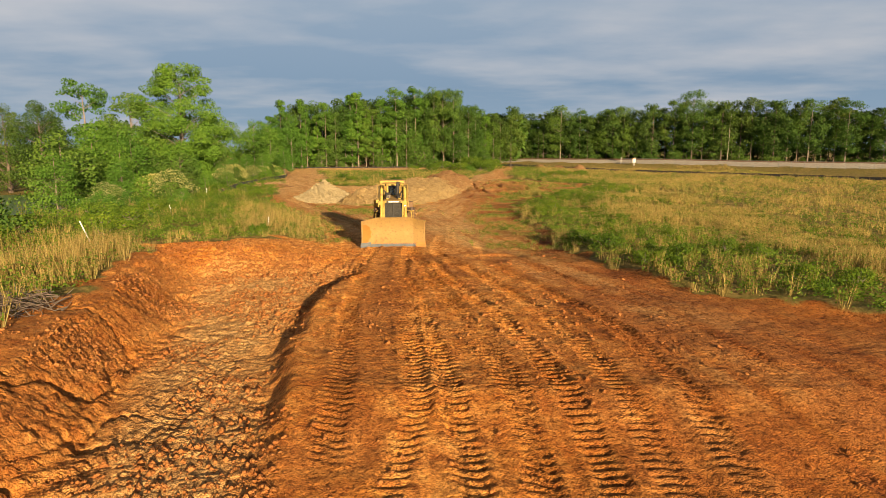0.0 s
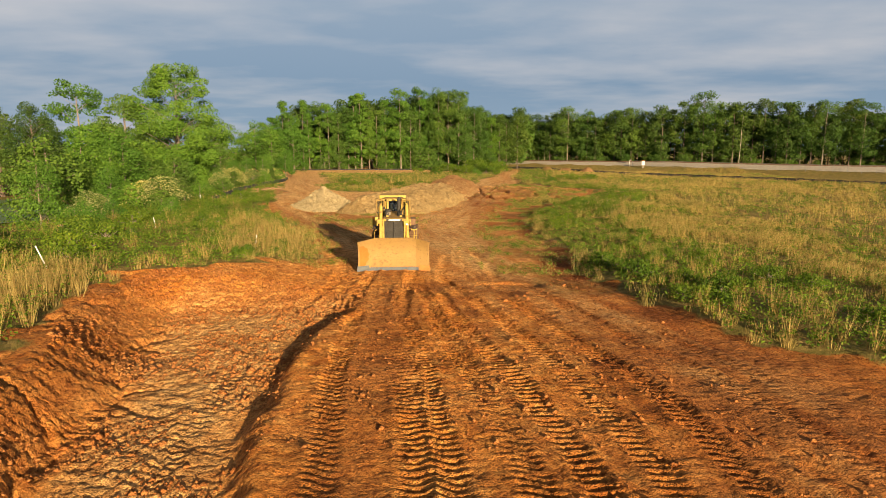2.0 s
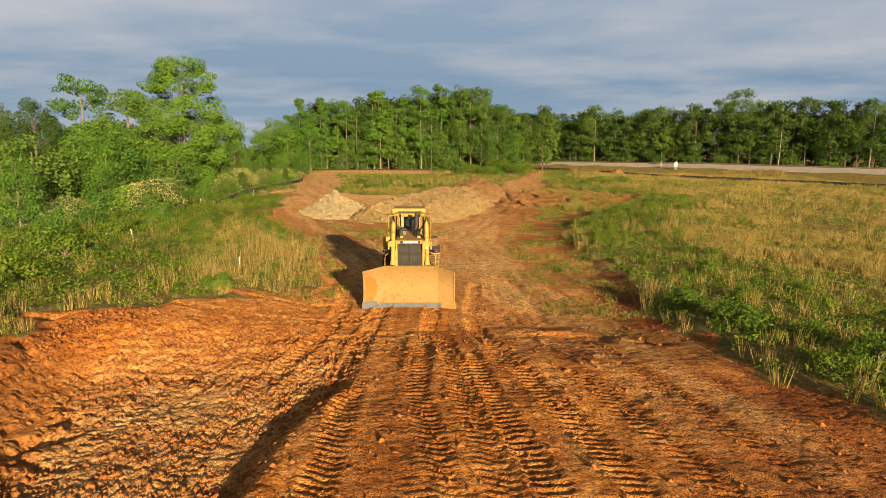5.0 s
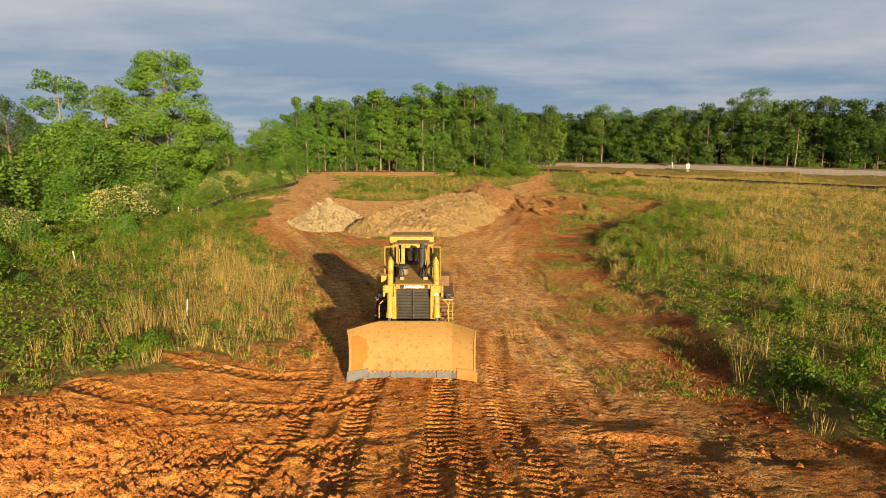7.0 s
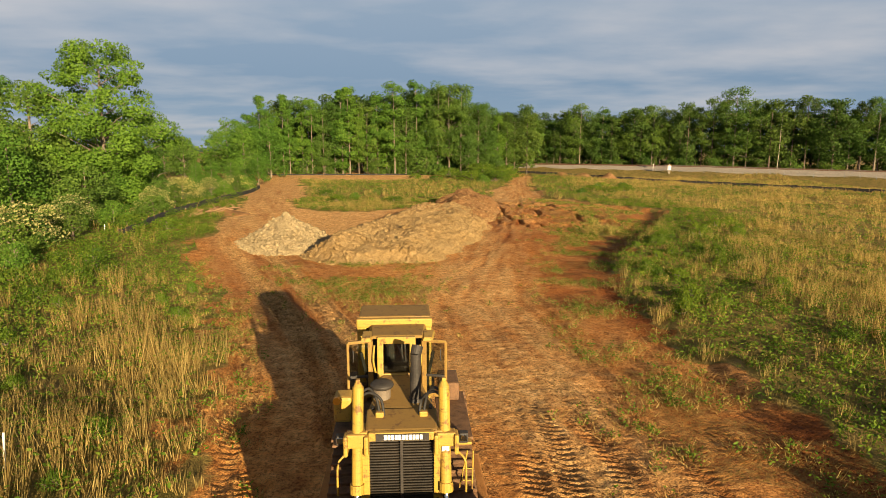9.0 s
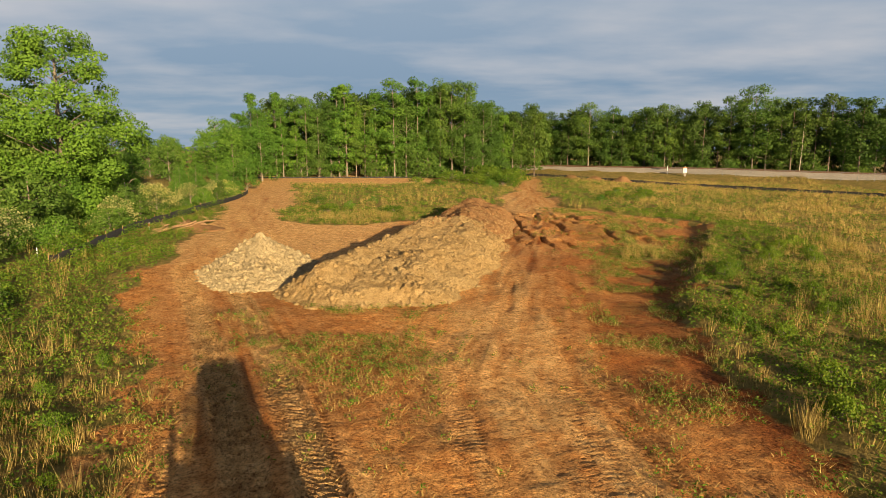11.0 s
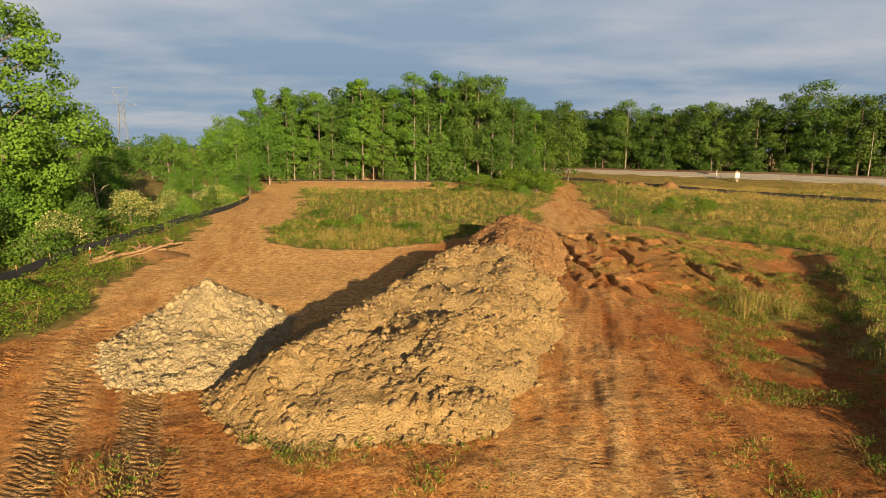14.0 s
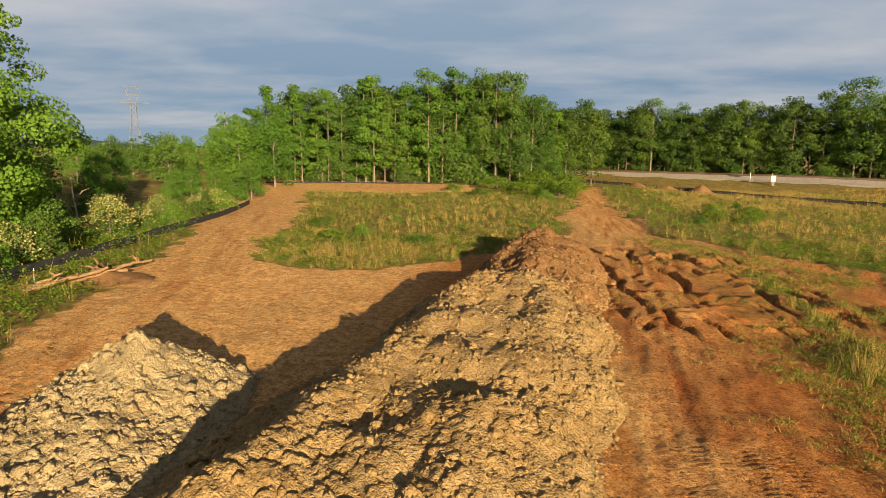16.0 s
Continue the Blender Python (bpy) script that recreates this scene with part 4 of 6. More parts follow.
for px, py, h in ((20, 124, 0.9), (23, 128, 1.1), (26, 126, 1.0), (25, 134, 1.1), (29, 131, 0.9), (31, 137, 1.0), (28, 142, 0.9), (33, 146, 0.8), (6, 152, 1.6), (9, 158, 2.0), (11, 166, 2.3), (7, 171, 2.5), (2, 168, 1.7),
                  (-4, 160, 1.1), (13, 176, 2.6), (-1, 176, 2.0), (8, 180, 3.0), (-9, 168, 1.2), (4, 162, 1.7), (-13, 120, 0.9), (-17, 108, 0.9), (-15, 112, 1.0), (-9, 106, 0.8), (-20, 116, 0.9), (1, 116, 0.8)):
    plant(rng.choice(["shrub", "bramble", "bramble"]), px, py, h, rng.uniform(0, 360), 1.3, "bushes in the meadow")


for k in range(58):
    py = rng.uniform(21, 88)
    plant("bramble", float(turf_edge_right(py)) + 0.8 + rng.random() ** 1.4 * 7.5, py, rng.uniform(0.4, 0.85), rng.uniform(0, 360), rng.uniform(0.5, 0.95), "leafy weeds along the field's edge")
for k in range(22):
    py = rng.uniform(33, 62)
    plant("bramble", float(turf_edge_left(py)) - 0.8 - rng.random() * 6, py, rng.uniform(0.3, 0.6), rng.uniform(0, 360), rng.uniform(0.45, 0.8), "leafy weeds on the verge")


def blossom_shrub(px, py, h, seed):
    wood, crown = tree_meshes(seed, h, 0.2, h * 1.35, 50, 4200, 0.145, SKIRT, 0.05)
    rs = np.random.RandomState(seed)
    c = crown[0].reshape(-1, 4, 3).mean(1)
    reach = np.hypot(c[:, 0], c[:, 1]) + 1.3 * c[:, 2]
    spots = c[reach > np.quantile(reach, 0.5)]
    spots = spots[rs.rand(len(spots)) < 0.75] * 1.03
    t = thing("flowering_shrub", pose(px, py, height_at(px, py) - 0.05), "green shrub covered in cream blossom", "shrub", "flowering shrubs on the bank")
    part("trunk", mesh_from("trunk", *wood, BARK, True), t)
    part("crown", mesh_from("crown", *crown, LEAF), t)
    part("blossom", mesh_from("blossom", *leaf_quads(spots, 0.15, rs, 0.0, 0.9), BLOSSOM), t, "cream white flower heads")


for i, (px, py, h) in enumerate(((-30.5, 66, 3.2), (-33, 67.5, 2.8), (-32.5, 57, 2.4), (-37.5, 83, 3.4), (-35.5, 95, 3.0), (-40, 113, 4.0), (-43, 118, 4.2), (-39, 121, 3.4), (-38.5, 134, 3.0), (-42, 138, 3.2), (-36.5, 78, 2.6), (-36, 72, 2.8))):
    blossom_shrub(px, py, h, 60 + i)


# ---- grass and weeds ----
def scatter(n, x0, x1, y0, y1, seed):
    r = np.random.RandomState(seed)
    px, py = r.uniform(x0, x1, n), r.uniform(y0, y1, n)
    keep = (turf_amount(px, py) > r.uniform(0.25, 0.95, n)) & (px > turf_edge_left(py) - 24)
    px, py = px[keep], py[keep]
    return px, py, r


def dry_share(px, py):
    patch = smooth(0.40, 0.58, 0.6 * vnoise(px, py, 6.0, 81) + 0.4 * vnoise(px, py, 1.8, 82))
    rim = px - turf_edge_right(py)
    right = np.where(rim > 0, np.interp(rim, [0, 1.5, 7, 12, 30], [0.30, 0.08, 0.16, 0.66, 0.95]), 0.36)
    left = np.interp(turf_edge_left(py) - px, [0, 1, 3.5, 5.5, 8], [0.66, 0.58, 0.5, 0.22, 0.06]) * smooth(60, 48, py) + 0.04 * smooth(48, 60, py)
    side = np.where(px < turf_edge_left(py) + 2, left, right)
    return np.clip(patch * 0.65 + 0.35, 0, 1) * side


def blades(px, py, pz, r, count, height, width, spread, lean):
    n = len(px) * count
    cx, cy, cz = np.repeat(px, count), np.repeat(py, count), np.repeat(pz, count)
    a = r.uniform(0, 2 * np.pi, n)
    off = r.uniform(0, spread, n)
    h = np.repeat(height, count) * r.uniform(0.55, 1.1, n)
    bx, by = cx + np.cos(a) * off, cy + np.sin(a) * off
    t = r.uniform(0, 2 * np.pi, n)
    w = width * r.uniform(0.6, 1.4, n)
    lx, ly = np.cos(a) * lean * h * r.uniform(0.1, 1, n), np.sin(a) * lean * h * r.uniform(0.1, 1, n)
    v = np.stack([np.stack([bx - np.cos(t) * w, by - np.sin(t) * w, cz - 0.03], -1),
                  np.stack([bx + np.cos(t) * w, by + np.sin(t) * w, cz - 0.03], -1),
                  np.stack([bx + lx, by + ly, cz + h], -1)], 1).reshape(-1, 3)
    return v, np.arange(n * 3).reshape(-1, 3)


def weeds(px, py, pz, r, count, height, size, spread):
    n = len(px) * count
    h = np.repeat(height, count)
    a, off = r.uniform(0, 2 * np.pi, n), np.repeat(spread * np.ones(len(px)), count) * r.uniform(0.1, 1, n)
    c = np.column_stack([np.repeat(px, count) + np.cos(a) * off, np.repeat(py, count) + np.sin(a) * off, np.repeat(pz, count) + h * r.uniform(0.1, 1.0, n)])
    return leaf_quads(c, size, r, 0.1, 0.5)


def grow(name, n, box, seed, scale, straw_count, leaf_count):
    px, py, r = scatter(n, *box, seed)
    if name == "field_grass":
        out = (px < -30) | (px > 30) | (py > 112)
        px, py = px[out], py[out]
    pz = land(px, py)
    dry = r.rand(len(px)) < dry_share(px, py)
    tall = (0.30 + 0.85 * smooth(0.2, 0.8, 0.65 * vnoise(px, py, 3.4, 85) + 0.35 * vnoise(px, py, 1.2, 86))) * scale * np.where(px > turf_edge_right(py), 0.80 - 0.32 * smooth(9, 18, px - turf_edge_right(py)), np.where(meadow(px, py) > -1.5, 0.58, 1.05))
    tagged(new("dry_grass", mesh_from("dry_grass", *blades(px[dry], py[dry], pz[dry], r, straw_count, tall[dry] * r.uniform(0.7, 1.35, dry.sum()), 0.0095 * scale, 0.20 * scale, 0.45), STRAW)),
           "tall straw-coloured dead grass in tufts", "grass", kind="stuff")
    g = (~dry) | (r.rand(len(px)) < 0.35)
    tagged(new("green_weeds", mesh_from("green_weeds", *weeds(px[g], py[g], pz[g], r, leaf_count, tall[g] * 0.62, 0.115 * scale, 0.24 * scale), WEED)),
           "green weeds and low leafy growth", "weeds", kind="stuff")


grow("near_grass", 64000, (-30, 30, 12, 112), 3, 1.0, 19, 9)
grow("field_grass", 52000, (-48, 85, 30, 186), 5, 1.5, 11, 7)


def sparse_weeds():
    r = np.random.RandomState(12)
    n = 30000
    px, py = r.uniform(-18, 21, n), r.uniform(34, 112, n)
    bed = np.exp(-((px + 8 - 0.25 * (62 - py)) / 3.2) ** 2 - ((py - 62) / 5.8) ** 2) * 1.2 + np.exp(-((px - turf_edge_right(py) + 2.4) / 1.9) ** 2) * 0.55 + np.exp(-((px - turf_edge_left(py) - 0.8) / 0.9) ** 2) * 0.4
    bed = bed + np.exp(-((px - 9.8) / 3.0) ** 2 - ((py - 72) / 9) ** 2) * 0.9
    bed = bed + np.exp(-((px - 13.5) / 4.5) ** 2 - ((py - 90) / 14) ** 2) * 0.45
    keep = (r.rand(n) < bed * smooth(0.35, 0.65, vnoise(px, py, 2.0, 90)) * 1.9) & ((px > 2) | (py < 67.5))
    px, py = px[keep], py[keep]
    pz = land(px, py)
    tagged(new("sparse_weeds", mesh_from("sparse_weeds", *weeds(px, py, pz, r, 12, np.full(len(px), 0.22), 0.085, 0.20), WEED)), "scattered green weeds on bare clay", "weeds", kind="stuff")
    k = r.rand(len(px)) < 0.8
    tagged(new("dead_grass", mesh_from("dead_grass", *blades(px[k], py[k], pz[k], r, 14, np.full(k.sum(), 0.20), 0.012, 0.4, 1.6), STRAW)), "trampled dead grass on the clay", "grass", kind="stuff")


sparse_weeds()


# ---- lumps of soil ----
def lumps(places, sizes, r, mat, name, label, fine=False):
    """Angular clods, one squashed twelve-cornered lump each."""
    bm = bmesh.new()
    bmesh.ops.create_icosphere(bm, subdivisions=1, radius=1)
    base = np.array([v.co[:] for v in bm.verts])
    tri = np.array([[v.index for v in f.verts] for f in bm.faces])
    bm.free()
    if fine:
        base = np.array([(1, 0, 0), (-1, 0, 0), (0, 1, 0), (0, -1, 0), (0, 0, 1), (0, 0, -1)], float)
        tri = np.array([(0, 2, 4), (2, 1, 4), (1, 3, 4), (3, 0, 4), (2, 0, 5), (1, 2, 5), (3, 1, 5), (0, 3, 5)])
    n = len(places)
    shape = base[None] * r.uniform(0.45, 1.35, (n, len(base), 1)) * r.uniform(0.55, 1.3, (n, 1, 3))
    a = r.uniform(0, 2 * np.pi, n)
    c, s = np.cos(a)[:, None], np.sin(a)[:, None]
    rot = np.stack([shape[..., 0] * c - shape[..., 1] * s, shape[..., 0] * s + shape[..., 1] * c, shape[..., 2] * 0.8], -1)
    v = rot * sizes[:, None, None] + places[:, None, :]
    f = (tri[None] + np.arange(n)[:, None, None] * len(base)).reshape(-1, 3)
    tagged(new(name, mesh_from(name, v.reshape(-1, 3), f, mat)), label, "clods", kind="stuff")


def heap_lumps(shape, x0, x1, y0, y1, n, mat, seed, label, big=0.21, fine=False):
    r = np.random.RandomState(seed)
    px, py = r.uniform(x0, x1, n), r.uniform(y0, y1, n)
    h = shape(px, py)
    keep = (h > -0.25) & (r.rand(n) < np.interp(h, [-0.25, 0.1, 0.8, 2.5], [0.55, 1.0, 0.5, 0.22]))
    px, py, h = px[keep], py[keep], np.maximum(h[keep], 0)
    sz = 0.035 + (big - 0.035) * r.rand(len(px)) ** 3
    lumps(np.column_stack([px, py, soft_height(px, py) + h - sz * 0.05]), sz, r, mat, "clods", label, fine)


heap_lumps(long_heap, -15, 3, 63, 90, 10000, TAN_SOIL, 3, "tan clods tumbled over the long heap")
heap_lumps(long_heap, -6, 7, 84, 107, 4500, BROWN_SOIL, 4, "brown clods on the far end of the heap")
heap_lumps(pale_heap, -21, -9.5, 66.5, 82, 4200, PALE_SOIL, 5, "pale cream clods on the small heap", 0.24)

heap_lumps(long_heap, -15, 5, 63, 96, 30000, TAN_SOIL, 6, "crumbs of tan subsoil over the long heap", 0.11, True)
heap_lumps(pale_heap, -21, -9.5, 66.5, 82, 9000, PALE_SOIL, 7, "crumbs of pale subsoil over the small heap", 0.10, True)


def pit_lumps():
    r = np.random.RandomState(8)
    n = 48000
    px, py = r.uniform(-14, 8, n), r.uniform(9.5, 34, n)
    pit = (px < ramp_edge(py)) & (py < 30.5) & (px > pit_rim(py) + 0.3)
    keep = r.rand(n) < np.where(pit, 0.95, 0.10) * smooth(0.25, 0.6, vnoise(px, py, 2.2, 95))
    keep &= turf_amount(px, py) < 0.3
    px, py = px[keep], py[keep]
    sz = np.where(px < ramp_edge(py), 0.03, 0.022) + 0.085 * r.rand(len(px)) ** 4
    lumps(np.column_stack([px, py, land(px, py) + sz * 0.2]), sz, r, RED_SOIL, "clods", "loose red clay clods on the pit floor", True)


pit_lumps()


def small_mound(x, y):
    d1, d2, d3 = np.hypot(x - 29.0, (y - 186) * 0.8), np.hypot(x - 34.5, (y - 184.5) * 0.8), np.hypot(x - 39.5, (y - 178.5) * 0.8)
    h = np.maximum.reduce([1.3 * smooth(3.2, 0, d1), 1.2 * smooth(3.4, 0, d2), 1.6 * smooth(2.9, 0, d3)])
    return h + fbm(x, y, 1.0, 3, 98) * 0.25 * (h > 0.02) - 0.4 * (h < 0.02)


build_heap("soil_mound", small_mound, 24, 44, 173, 191, 0.35, [BROWN_SOIL], "low brown mound of soil by the black fence", "soil mounds by the fence")


# ---- railway ----
def rail_bed():
    ss = np.arange(-70, 420, 2.0)
    edge = np.interp(ss, [-70, 0, 48, 79, 110, 420], [1.9, 1.9, 1.9, 1.35, 1.1, 1.0])
    prof = [(-0.6, -0.5), (-0.3, -0.12), (0.0, 0.0), (4.2, 0.12), (5.0, 0.75), (7.6, 0.85), (8.4, 0.45), (9.2, 0.85), (11.6, 0.9), (12.6, 0.0), (13.4, -1.0)]
    v = np.array([[RAIL_A.x + RAIL_D.x * s + RAIL_N.x * n, RAIL_A.y + RAIL_D.y * s + RAIL_N.y * n, e + z + 0.05 * math.sin(s * 0.7 + n)] for s, e in zip(ss, edge) for n, z in prof])
    tagged(new("railway_bed", mesh_from("railway_bed", v, grid_faces(len(prof), len(ss)), GRAVEL)), "pale gravel railway bed and service road", "railway", kind="structure")
    for n, z in ((5.5, 0.80), (6.94, 0.82), (9.6, 0.90), (11.04, 0.92)):
        sec = [(-0.06, 0.0), (-0.035, 0.16), (0.035, 0.16), (0.06, 0.0)]
        rv = np.array([[RAIL_A.x + RAIL_D.x * s + RAIL_N.x * (n + u), RAIL_A.y + RAIL_D.y * s + RAIL_N.y * (n + u), e + z + 0.05 * math.sin(s * 0.7 + n) + w] for s, e in zip(ss, edge) for u, w in sec])
        tagged(new("rail", mesh_from("rail", rv, grid_faces(4, len(ss)), RUST)), "rusty brown steel rail on the gravel bed", "rail", "rails of the railway")


rail_bed()


# ---- fences, poles and small fittings ----
def box_bm(size, at=(0, 0, 0), rot=(0, 0, 0), bevel=0.0, taper=1.0, bm=None):
    own = bm or bmesh.new()
    made = bmesh.ops.create_cube(own, size=1)["verts"]
    for v in made:
        if v.co.z > 0:
            v.co.x *= taper
            v.co.y *= taper
    bmesh.ops.transform(own, matrix=pose(*at, *rot) @ Matrix.Diagonal((*size, 1)), verts=made)
    if bevel:
        edges = list({e for v in made for e in v.link_edges})
        bmesh.ops.bevel(own, geom=edges, offset=bevel, segments=2, affect="EDGES", profile=0.6)
    return own


def rod_bm(a, b, r0, r1=None, sides=12, bm=None):
    own = bm or bmesh.new()
    a, b = Vector(a), Vector(b)
    m = Matrix.Translation((a + b) / 2) @ (b - a).to_track_quat("Z", "Y").to_matrix().to_4x4()
    bmesh.ops.create_cone(own, cap_ends=True, segments=sides, radius1=r0, radius2=r0 if r1 is None else r1, depth=(b - a).length, matrix=m)
    return own


def silt_fence(points, label, tall=0.66):
    pts = [Vector(p) for p in points]
    t = thing("silt_fence", Matrix.Identity(4), label, "silt fence", "black silt fences")
    walk_pts = []
    for a, b in zip(pts, pts[1:]):
        n = max(1, round((b - a).length / 1.0))
        walk_pts += [a + (b - a) * (k / n) for k in range(n)]
    walk_pts.append(pts[-1])
    v, r = [], random.Random(2)
    for k, p in enumerate(walk_pts):
        z = height_at(p.x, p.y)
        top = z + tall + r.uniform(-0.10, 0.04)
        dx = r.uniform(-0.04, 0.04)
        v += [(p.x + 0.012, p.y, z - 0.1), (p.x + dx + 0.012, p.y, top), (p.x + dx - 0.012, p.y, top), (p.x - 0.012, p.y, z - 0.1)]
    part("fabric", mesh_from("fabric", np.array(v), grid_faces(4, len(walk_pts)), FABRIC), t, "sagging black woven fabric")
    stake = None
    for k, p in enumerate(walk_pts[::2]):
        m = pose(p.x - 0.04, p.y, height_at(p.x, p.y) + tall / 2, r.uniform(-4, 4), r.uniform(-4, 4), 0)
        if stake is None:
            stake = part("stake", (box_bm((0.04, 0.04, tall + 0.29)), TIMBER), t, "", m)
        else:
            part("stake", stake.data, t, "", m)


silt_fence([(-27.8, 73), (-28.6, 78), (-30.0, 84), (-31.4, 91), (-31.8, 98), (-34, 124), (-38.6, 145), (-50, 172)], "sagging black silt fence with wooden stakes along the bank")
silt_fence([(16, 207), (24, 198), (39, 180), (57, 162.5), (74, 142), (88, 120), (104, 96)], "black silt fence with wooden stakes below the railway")
silt_fence([(-50, 183.5), (-30, 186), (-10, 186.5), (10, 190)], "low black silt fence at the foot of the trees", 0.34)


def chain_fence():
    t = thing("chain_link_fence", Matrix.Identity(4), "galvanised chain-link fence with gate posts beside the railway", "chain-link fence")
    line = [beside_rail(s, -2.2 - 0.02 * max(0, s - 40)) for s in np.arange(38, 150, 3.2)]
    tops, post = [], None
    for px, py in line:
        s = (px - RAIL_A.x) / RAIL_D.x
        z = float(np.interp(s, [0, 48, 79, 110, 420], [1.9, 1.9, 1.35, 1.1, 1.0])) - 0.8
        tops.append(Vector((px, py, z + 2.1)))
        m = pose(px, py, z + 0.95)
        post = part("post", (rod_bm((0, 0, -1.1), (0, 0, 1.15), 0.045, sides=8), STEEL), t, "", m) if post is None else part("post", post.data, t, "", m)
    rail_pieces, wires = [], []
    for a, b in zip(tops, tops[1:]):
        rail_pieces.append(tube([a, b], [0.03, 0.03], 5))
        for k in range(9):
            f = k / 9
            p, q = a.lerp(b, f), a.lerp(b, min(1, f + 0.45))
            q2 = a.lerp(b, max(0, f - 0.45))
            wires.append(tube([p, q - Vector((0, 0, 1.9))], [0.009, 0.009], 3))
            wires.append(tube([p, q2 - Vector((0, 0, 1.9))], [0.009, 0.009], 3))
    part("top_rail", mesh_from("top_rail", *join(rail_pieces), STEEL), t)
    part("wire_mesh", mesh_from("wire_mesh", *join(wires), STEEL), t, "fine grey wire netting")
    for s in (37, 41.5):
        px, py = beside_rail(s, -1.8)
        part("gate_post", (rod_bm((px, py, 0.6), (px, py, 3.6), 0.07, sides=10), WHITE), t, "pale painted gate post")


chain_fence()


def cabinet():
    z = 2.0
    gz = height_at(60.5, 194)
    t = thing("utility_cabinet", pose(60.5, 194, gz, 0, 0, -30), "white utility cabinet with orange cap on a post", "utility cabinet")
    part("pedestal", (box_bm((0.5, 0.4, z - gz), (0, 0, (z - gz) / 2), bevel=0.03), GRAVEL), t, "grey concrete base")
    part("body", (box_bm((0.85, 0.6, 1.25), (0, 0, z - gz + 0.6), bevel=0.04), WHITE), t)
    part("cap", (box_bm((0.95, 0.7, 0.18), (0, 0, z - gz + 1.3), bevel=0.05), make_plain("orange_paint", (0.42, 0.12, 0.03), (0.6, 0.2, 0.05), 3, 0.5)), t, "orange lid")


cabinet()
plant("pine_sapling", 59.5, 203, 2.6, 0, 1.0, "", -1.3)


PYLON_STEEL = make_plain("weathered_zinc", (0.16, 0.16, 0.16), (0.26, 0.26, 0.26), 2, 0.7)


def pylon():
    t = thing("pylon", pose(-205, 400, height_at(-205, 400), 0, 0, 20), "grey steel lattice power pylon beyond the woods", "pylon")
    bars = []

    def bar(a, b, r=0.13):
        bars.append(tube([a, b], [r * 0.6, r * 0.6], 4))
    levels = [0, 6, 11.5, 16.5, 21, 25, 28.5, 31.5]
    wide = [float(np.interp(z, [0, 22, 32], [4, 1.5, 1.3])) for z in levels]
    for (z0, w0), (z1, w1) in zip(zip(levels, wide), zip(levels[1:], wide[1:])):
        c0, c1 = [(-w0, -w0), (w0, -w0), (w0, w0), (-w0, w0)], [(-w1, -w1), (w1, -w1), (w1, w1), (-w1, w1)]
        for k in range(4):
            j = (k + 1) % 4
            bar((*c0[k], z0), (*c1[k], z1), 0.16)
            bar((*c0[k], z0), (*c1[j], z1), 0.09)
            bar((*c0[j], z0), (*c1[k], z1), 0.09)
            bar((*c1[k], z1), (*c1[j], z1), 0.09)
    part("mast", mesh_from("mast", *join(bars), PYLON_STEEL), t)
    bars.clear()
    for sx in (-1, 1):
        bar((sx * 1.3, 0, 31.5), (sx * 8.5, 0, 31.0), 0.15)
        bar((sx * 1.3, 0, 34), (sx * 8.5, 0, 31.0), 0.12)
        bar((sx * 1.3, 0, 31.5), (sx * 4.6, 0, 40.5), 0.15)
        bar((sx * 0.6, 0, 33.5), (sx * 3.3, 0, 40.5), 0.12)
        bar((sx * 2.2, 0, 34), (sx * 4.0, 0, 38), 0.08)
    bar((-4.6, 0, 40.5), (4.6, 0, 40.5), 0.15)
    bar((-2.6, 0, 36), (2.6, 0, 36), 0.12)
    part("crossarm", mesh_from("crossarm", *join(bars), PYLON_STEEL), t)


pylon()


def snag(px, py, h, lean, label):
    t = thing("dead_tree", pose(px, py, height_at(px, py) - 0.1, 0, lean, 20), label, "dead tree")
    part("trunk", mesh_from("trunk", *tube([(0, 0, 0), (0.1, 0, h * 0.4), (0, 0.1, h * 0.75), (0.1, 0, h)], [0.11, 0.09, 0.07, 0.04], 8), make_plain("bleached_wood", (0.26, 0.21, 0.16), (0.42, 0.36, 0.29), 3, 0.9), True), t)
    part("limb", mesh_from("limb", *tube([(0, 0, h * 0.6), (0.9, 0.2, h * 0.75), (1.5, 0.3, h * 0.78)], [0.09, 0.06, 0.02], 5), BARK, True), t)


snag(-45.2, 116, 6.8, -4, "broken bleached dead trunk among the bushes")
snag(89.7, 192.8, 15.5, 2, "tall pale dead trunk beyond the railway")


ROUGH_LOG = make_plain("rough_split_log", (0.17, 0.095, 0.045), (0.38, 0.235, 0.12), 3.5, 0.9, bump=0.05)


